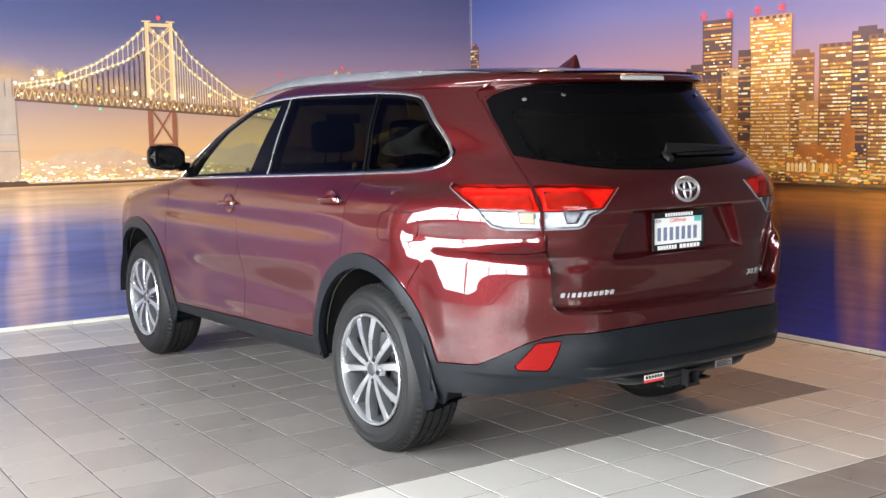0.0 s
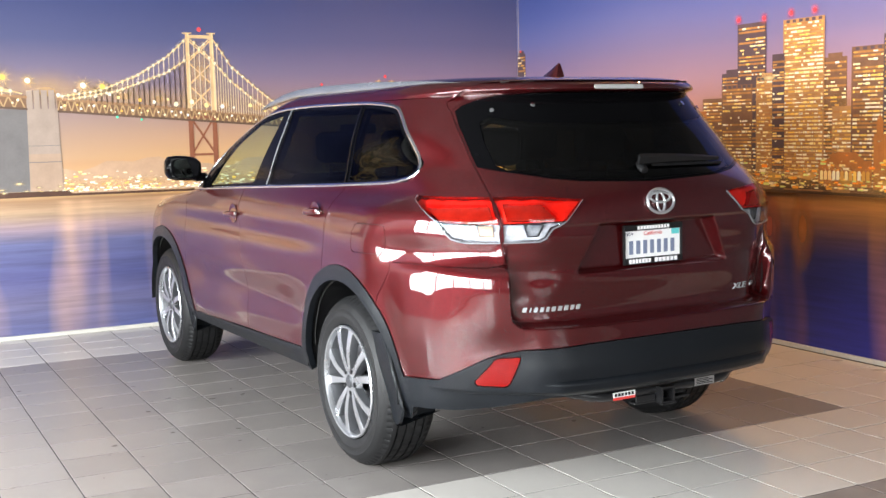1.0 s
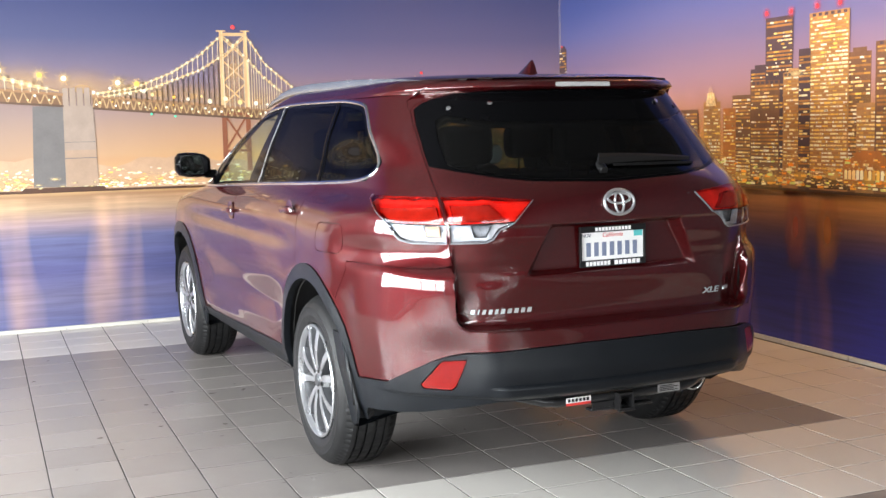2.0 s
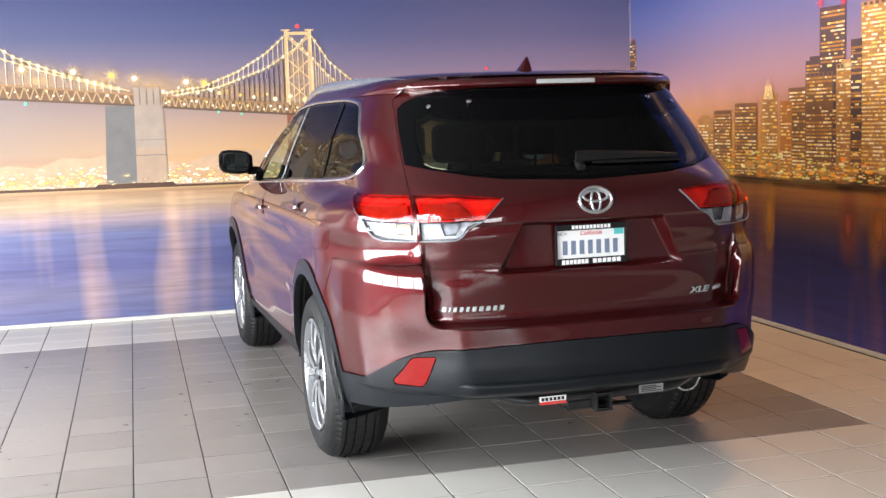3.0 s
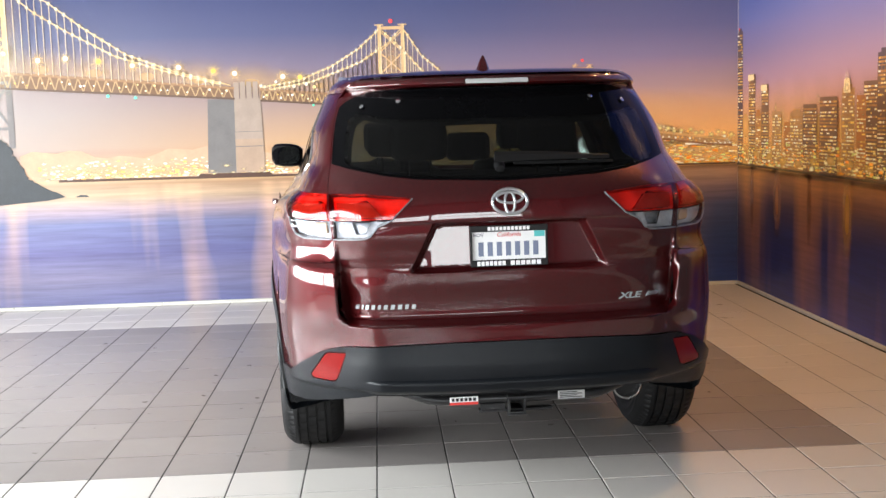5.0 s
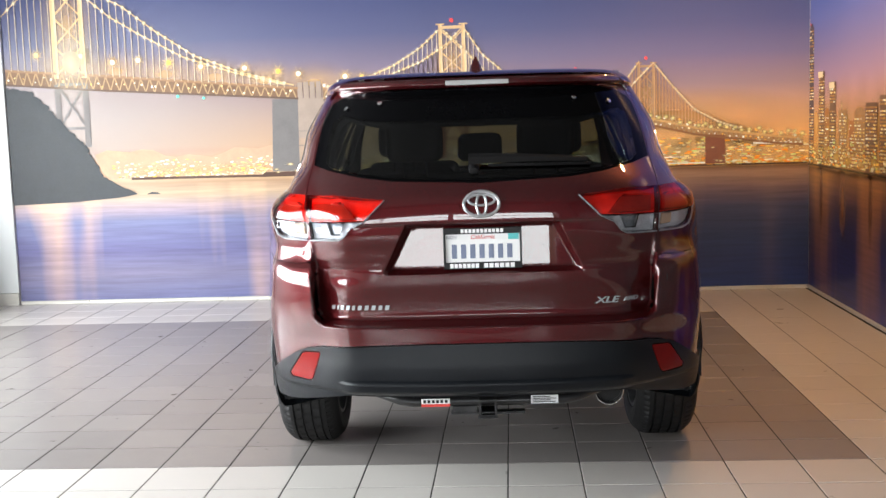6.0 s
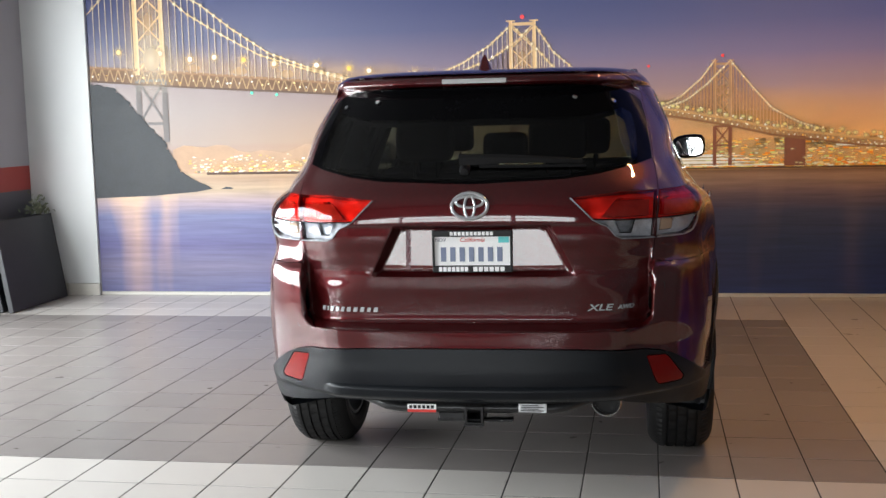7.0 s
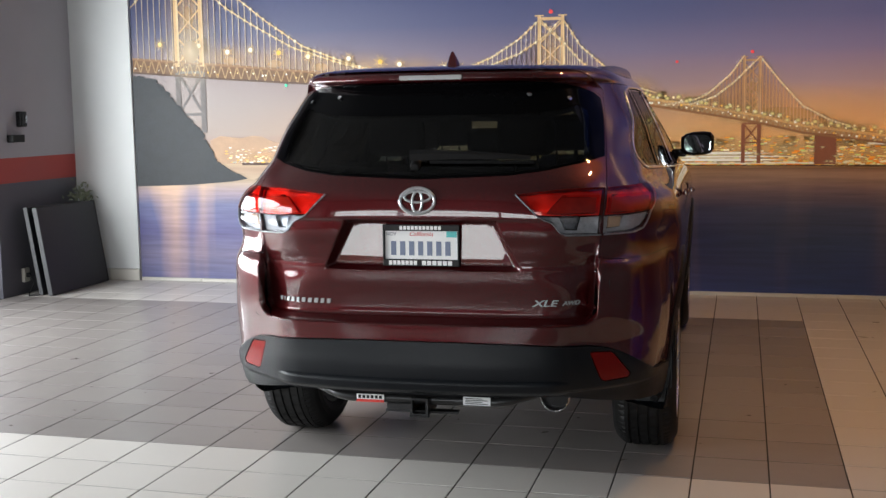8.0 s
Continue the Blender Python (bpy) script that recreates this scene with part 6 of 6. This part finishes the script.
for k in range(6):
    part("label_bar", box_bm((-.243 + k * .0165, -.0180, .408), (-.243 + k * .0165 + .011, -.0166, .420)), BLACK, hitch)
part("ratings_label", box_bm((.168, -.0165, .398), (.272, -.0145, .430)), SILVER, hitch, "silver ratings sticker")
for k in range(4):
    part("label_bar", box_bm((.176, -.0180, .403 + k * .0065), (.262 - (k % 2) * .02, -.0166, .4060 + k * .0065)), BLACK, hitch)
tip = part("exhaust_tip", lathe([(.05, .046), (.006, .048), (-.003, .054), (.006, .060), (.16, .057)], 32, Matrix.Translation((.488, .175, .392)) @ Matrix.Rotation(radians(90), 4, "Z"), None), CHROME, car, "chrome exhaust tip", smooth=True)
part("exhaust_bore", lathe([(.03, .0), (.03, .0465)], 32, Matrix.Translation((.488, .175, .392)) @ Matrix.Rotation(radians(90), 4, "Z")), BLACK, tip)
part("exhaust_pipe", tube([(.489, .31, .390), (.49, .5, .38), (.44, .9, .34), (.3, 1.4, .33)], .032, 12), STEEL, car, smooth=True)
part("muffler", box_bm((-.45, .32, .345), (.40, .60, .455), .04), BLACKSTEEL, car)
part("rear_skid", box_bm((-.56, .12, .458), (.56, .46, .470), .004), BLACK, car)


# ---- the cabin ----
def seat(x, y, wide, name="seat", heads=1):
    ob = new(name)
    ob.parent = car
    part("cushion", box_bm((x - wide / 2, y, .62), (x + wide / 2, y + .50, .78), .05, 3), CABIN, ob, smooth=True)
    bm = box_bm((x - wide / 2, y - .12, .72), (x + wide / 2, y + .02, 1.27), .05, 3)
    bmesh.ops.rotate(bm, verts=bm.verts, cent=(x, y, .75), matrix=Matrix.Rotation(radians(14), 3, "X"))
    part("backrest", bm, CABIN, ob, smooth=True)
    for k in range(heads):
        hx = x if heads == 1 else x + (k - (heads - 1) / 2) * wide / heads
        part("headrest", box_bm((hx - .125, y - .26, 1.30), (hx + .125, y - .16, 1.47), .04, 3), CABIN, ob, smooth=True)
        for d in (-.05, .05):
            part("headrest_post", tube([(hx + d, y - .20, 1.20), (hx + d, y - .21, 1.33)], .006, 6), CABIN, ob)
    return ob


for x in (-.38, .38):
    seat(x, 2.45, .52)
    seat(x, 1.65, .50)
seat(0, .98, 1.15, "rear_bench", 2)
part("centre_headrest", box_bm((-.11, 1.40, 1.27), (.11, 1.48, 1.41), .035, 3), CABIN, car, smooth=True)
part("cabin_floor", box_bm((-.78, .30, .52), (.78, 3.5, .60), .01), CABIN, car)
part("dashboard", box_bm((-.74, 3.12, .80), (.74, 3.52, 1.12), .06, 3), CABIN, car, smooth=True)
part("steering_wheel", tube([(-.38 + .18 * math.cos(k * math.tau / 28), 3.02 - .05 * math.sin(k * math.tau / 28), 1.06 + .17 * math.sin(k * math.tau / 28)) for k in range(28)], .014, 8, closed=True), CABIN, car, smooth=True)
part("inside_mirror", box_bm((-.12, 2.78, 1.455), (.12, 2.80, 1.515), .01), CABIN, car)
part("headliner", box_bm((-.50, .60, 1.60), (.50, 2.45, 1.62), .01), CABIN, car)

# ---- things by the grey wall ----


def leaning_board(base, top, y0, y1, thick, label):
    """A flat board whose foot stands at x base and whose head leans back to x top."""
    h = .742
    board = tagged(new("board"), label, "board", group="boards by the wall")
    lean = math.atan2(top - base, h)
    m = Matrix.Translation((base, (y0 + y1) / 2, 0)) @ Matrix.Rotation(lean, 4, "Y")
    L = math.hypot(h, top - base)
    w = (y1 - y0) / 2
    bm = box_bm((-thick, -w + .008, thick * abs(math.sin(lean))), (0, w - .008, L), .004)
    bm.transform(m)
    part("board_panel", bm, BOARDBLACK, board)
    for a, b in ((-w, -w + .012), (w - .012, w)):
        bm = box_bm((-thick - .003, a, .004 + thick * abs(math.sin(lean))), (.003, b, L + .003), .002)
        bm.transform(m)
        part("board_edge", bm, BOARDEDGE if a < 0 else BLACK, board)
    return board


leaning_board(-4.405, -4.520, 4.20, 5.085, .035, "black folding board leaning against the grey wall")
leaning_board(-4.505, -4.620, 4.215, 5.10, .030, "dark board leaning behind a black board")
bunch = tagged(new("greenery"), "bunch of dull green artificial foliage on the boards", "plant")
lf = random.Random(11)
for k in range(190):
    c = Vector((lf.gauss(-4.60, .035), lf.gauss(5.0, .075), .752 + abs(lf.gauss(0, .058))))
    d = Vector((lf.gauss(0, 1), lf.gauss(0, 1), lf.gauss(.3, 1))).normalized()
    e = d.orthogonal().normalized()
    ln, wd = lf.uniform(.03, .055), lf.uniform(.012, .02)
    verts = [c - d * ln * .5, c + e * wd * .5 + Vector((0, 0, .004)), c + d * ln * .5, c - e * wd * .5 + Vector((0, 0, .004))]
    solid("leaf", verts, [(0, 1, 2, 3)], LEAFY, bunch)
part("stem", tube([(-4.585, 4.95, .755), (-4.60, 5.0, .79), (-4.61, 5.06, .80)], .006, 6), LEAFY, bunch)

switch = tagged(part("wall_intercom", box_bm((WEST, 4.325, 1.415), (WEST + .05, 4.415, 1.545), .008), BLACK), "black wall handset on the grey wall", "intercom")
part("handset", box_bm((WEST + .05, 4.335, 1.425), (WEST + .075, 4.362, 1.535), .006), BLACK, switch)
part("keypad", box_bm((WEST + .05, 4.370, 1.45), (WEST + .053, 4.408, 1.51), .001), SILVER, switch)
tagged(part("control_box", box_bm((WEST, 4.19, 1.288), (WEST + .06, 4.355, 1.352), .005), BLACK), "small black control box on the grey wall", "control box")
sock = tagged(part("socket", box_bm((WEST, 4.28, .10), (WEST + .03, 4.36, .22), .006), SKIRTTILE), "pale wall socket with a plugged cable", "socket")
part("plug", box_bm((WEST + .03, 4.30, .14), (WEST + .06, 4.33, .18), .005), BLACK, sock)
tagged(part("cable", tube([(WEST + .06, 4.315, .16), (WEST + .11, 4.30, .09), (WEST + .10, 4.24, .02), (WEST + .14, 4.17, .008), (WEST + .22, 4.22, .008), (WEST + .16, 4.30, .008)], .006, 6), BLACK, smooth=True), "black cable lying on the tiles", "cable")

# ceiling lights on the mural side
for lamp in WARM:
    x, y = lamp.location.x, lamp.location.y
    fit_ = tagged(new("ceiling_light"), "long warm ceiling light with a metal tray", "ceiling light", group="warm ceiling lights")
    part("tray", box_bm((x - .36, y - .12, 3.625), (x + .36, y + .12, 3.70), .008), ALUMINIUM, fit_)
    for d in (-.3, .3):
        part("hanger", tube([(x + d, y, 3.70), (x + d, y, TOP)], .006, 6), ALUMINIUM, fit_)


car.matrix_basis = pose(.006, 0, 0, 0, 0, 1.6)


# ---- floor tiles, laid last ----
def tile_mesh(name, mat):
    h, hx = TILE / 2 - .0030, PITCH / 2 - .0030
    b = .0010
    bm = bmesh.new()
    lo = [bm.verts.new((x * hx, y * h, -.006)) for x, y in ((-1, -1), (1, -1), (1, 1), (-1, 1))]
    mid = [bm.verts.new((x * hx, y * h, -.0010)) for x, y in ((-1, -1), (1, -1), (1, 1), (-1, 1))]
    top = [bm.verts.new((x * (hx - b), y * (h - b), 0)) for x, y in ((-1, -1), (1, -1), (1, 1), (-1, 1))]
    for a, c in ((lo, mid), (mid, top)):
        for k in range(4):
            bm.faces.new((a[k], a[(k + 1) % 4], c[(k + 1) % 4], c[k]))
    bm.faces.new(top)
    me = bpy.data.meshes.new(name)
    bm.to_mesh(me)
    bm.free()
    me.materials.append(mat)
    return me


TILE_D, TILE_L = tile_mesh("floor_tile", DARKTILE), tile_mesh("floor_tile", LIGHTTILE)
rest = {"d": ([], []), "l": ([], [])}
tr = random.Random(3)
DARKSTUFF = surface("grey_brown_tiles", (.238, .218, .204), .30, vary=.20, scale=9, bump=.05, grain=90)
LIGHTSTUFF = surface("cream_tiles", (.57, .542, .502), .30, vary=.05, scale=2.0, bump=.03, grain=90)
nx0, nx1 = math.ceil((XB - WEST) / PITCH), math.ceil((EAST - XB) / PITCH)
count = 0
for j in range(-31, 16):
    y0, y1 = YB0 + j * TILE, YB0 + (j + 1) * TILE
    if y1 > NORTH - .01:
        y1 = NORTH - .004
    if y0 > NORTH - .05 or y1 < SOUTH:
        continue
    for i in range(-nx0, nx1):
        x0, x1 = XB + i * PITCH, XB + (i + 1) * PITCH
        x0, x1 = max(x0, WEST + .002), min(x1, EAST - .004)
        if x1 - x0 < .03:
            continue
        light = i >= 0 or j >= 12 or -3 <= j < 0
        full = x1 - x0 > .30 and y1 - y0 > .30
        if full and -3 <= j <= 12 and -13 <= i <= 2 and count < 300 and (j <= 10 or i < -8):
            ob = new("floor_tile", TILE_L if light else TILE_D)
            ob.location = ((x0 + x1) / 2, (y0 + y1) / 2, tr.uniform(-.0006, .0002))
            ob.rotation_euler = (tr.gauss(0, .0008), tr.gauss(0, .0008), tr.randrange(2) * math.pi)
            ob.parent = FLOOR
            count += 1
        else:
            vs, fs = rest["l" if light else "d"]
            k = len(vs)
            g, b = .0030, .0010
            zt = tr.uniform(-.0006, .0002)
            for e, z in ((g, -.006), (g, zt - .0010), (g + b, zt)):
                vs += [(x0 + e, y0 + e, z), (x1 - e, y0 + e, z), (x1 - e, y1 - e, z), (x0 + e, y1 - e, z)]
            for r in (0, 4):
                for q in range(4):
                    fs.append((k + r + q, k + r + (q + 1) % 4, k + r + 4 + (q + 1) % 4, k + r + 4 + q))
            fs.append((k + 8, k + 9, k + 10, k + 11))
solid("dark_floor_tiles", *rest["d"], DARKSTUFF, FLOOR, kind="stuff")
solid("cream_floor_tiles", *rest["l"], LIGHTSTUFF, FLOOR, kind="stuff")
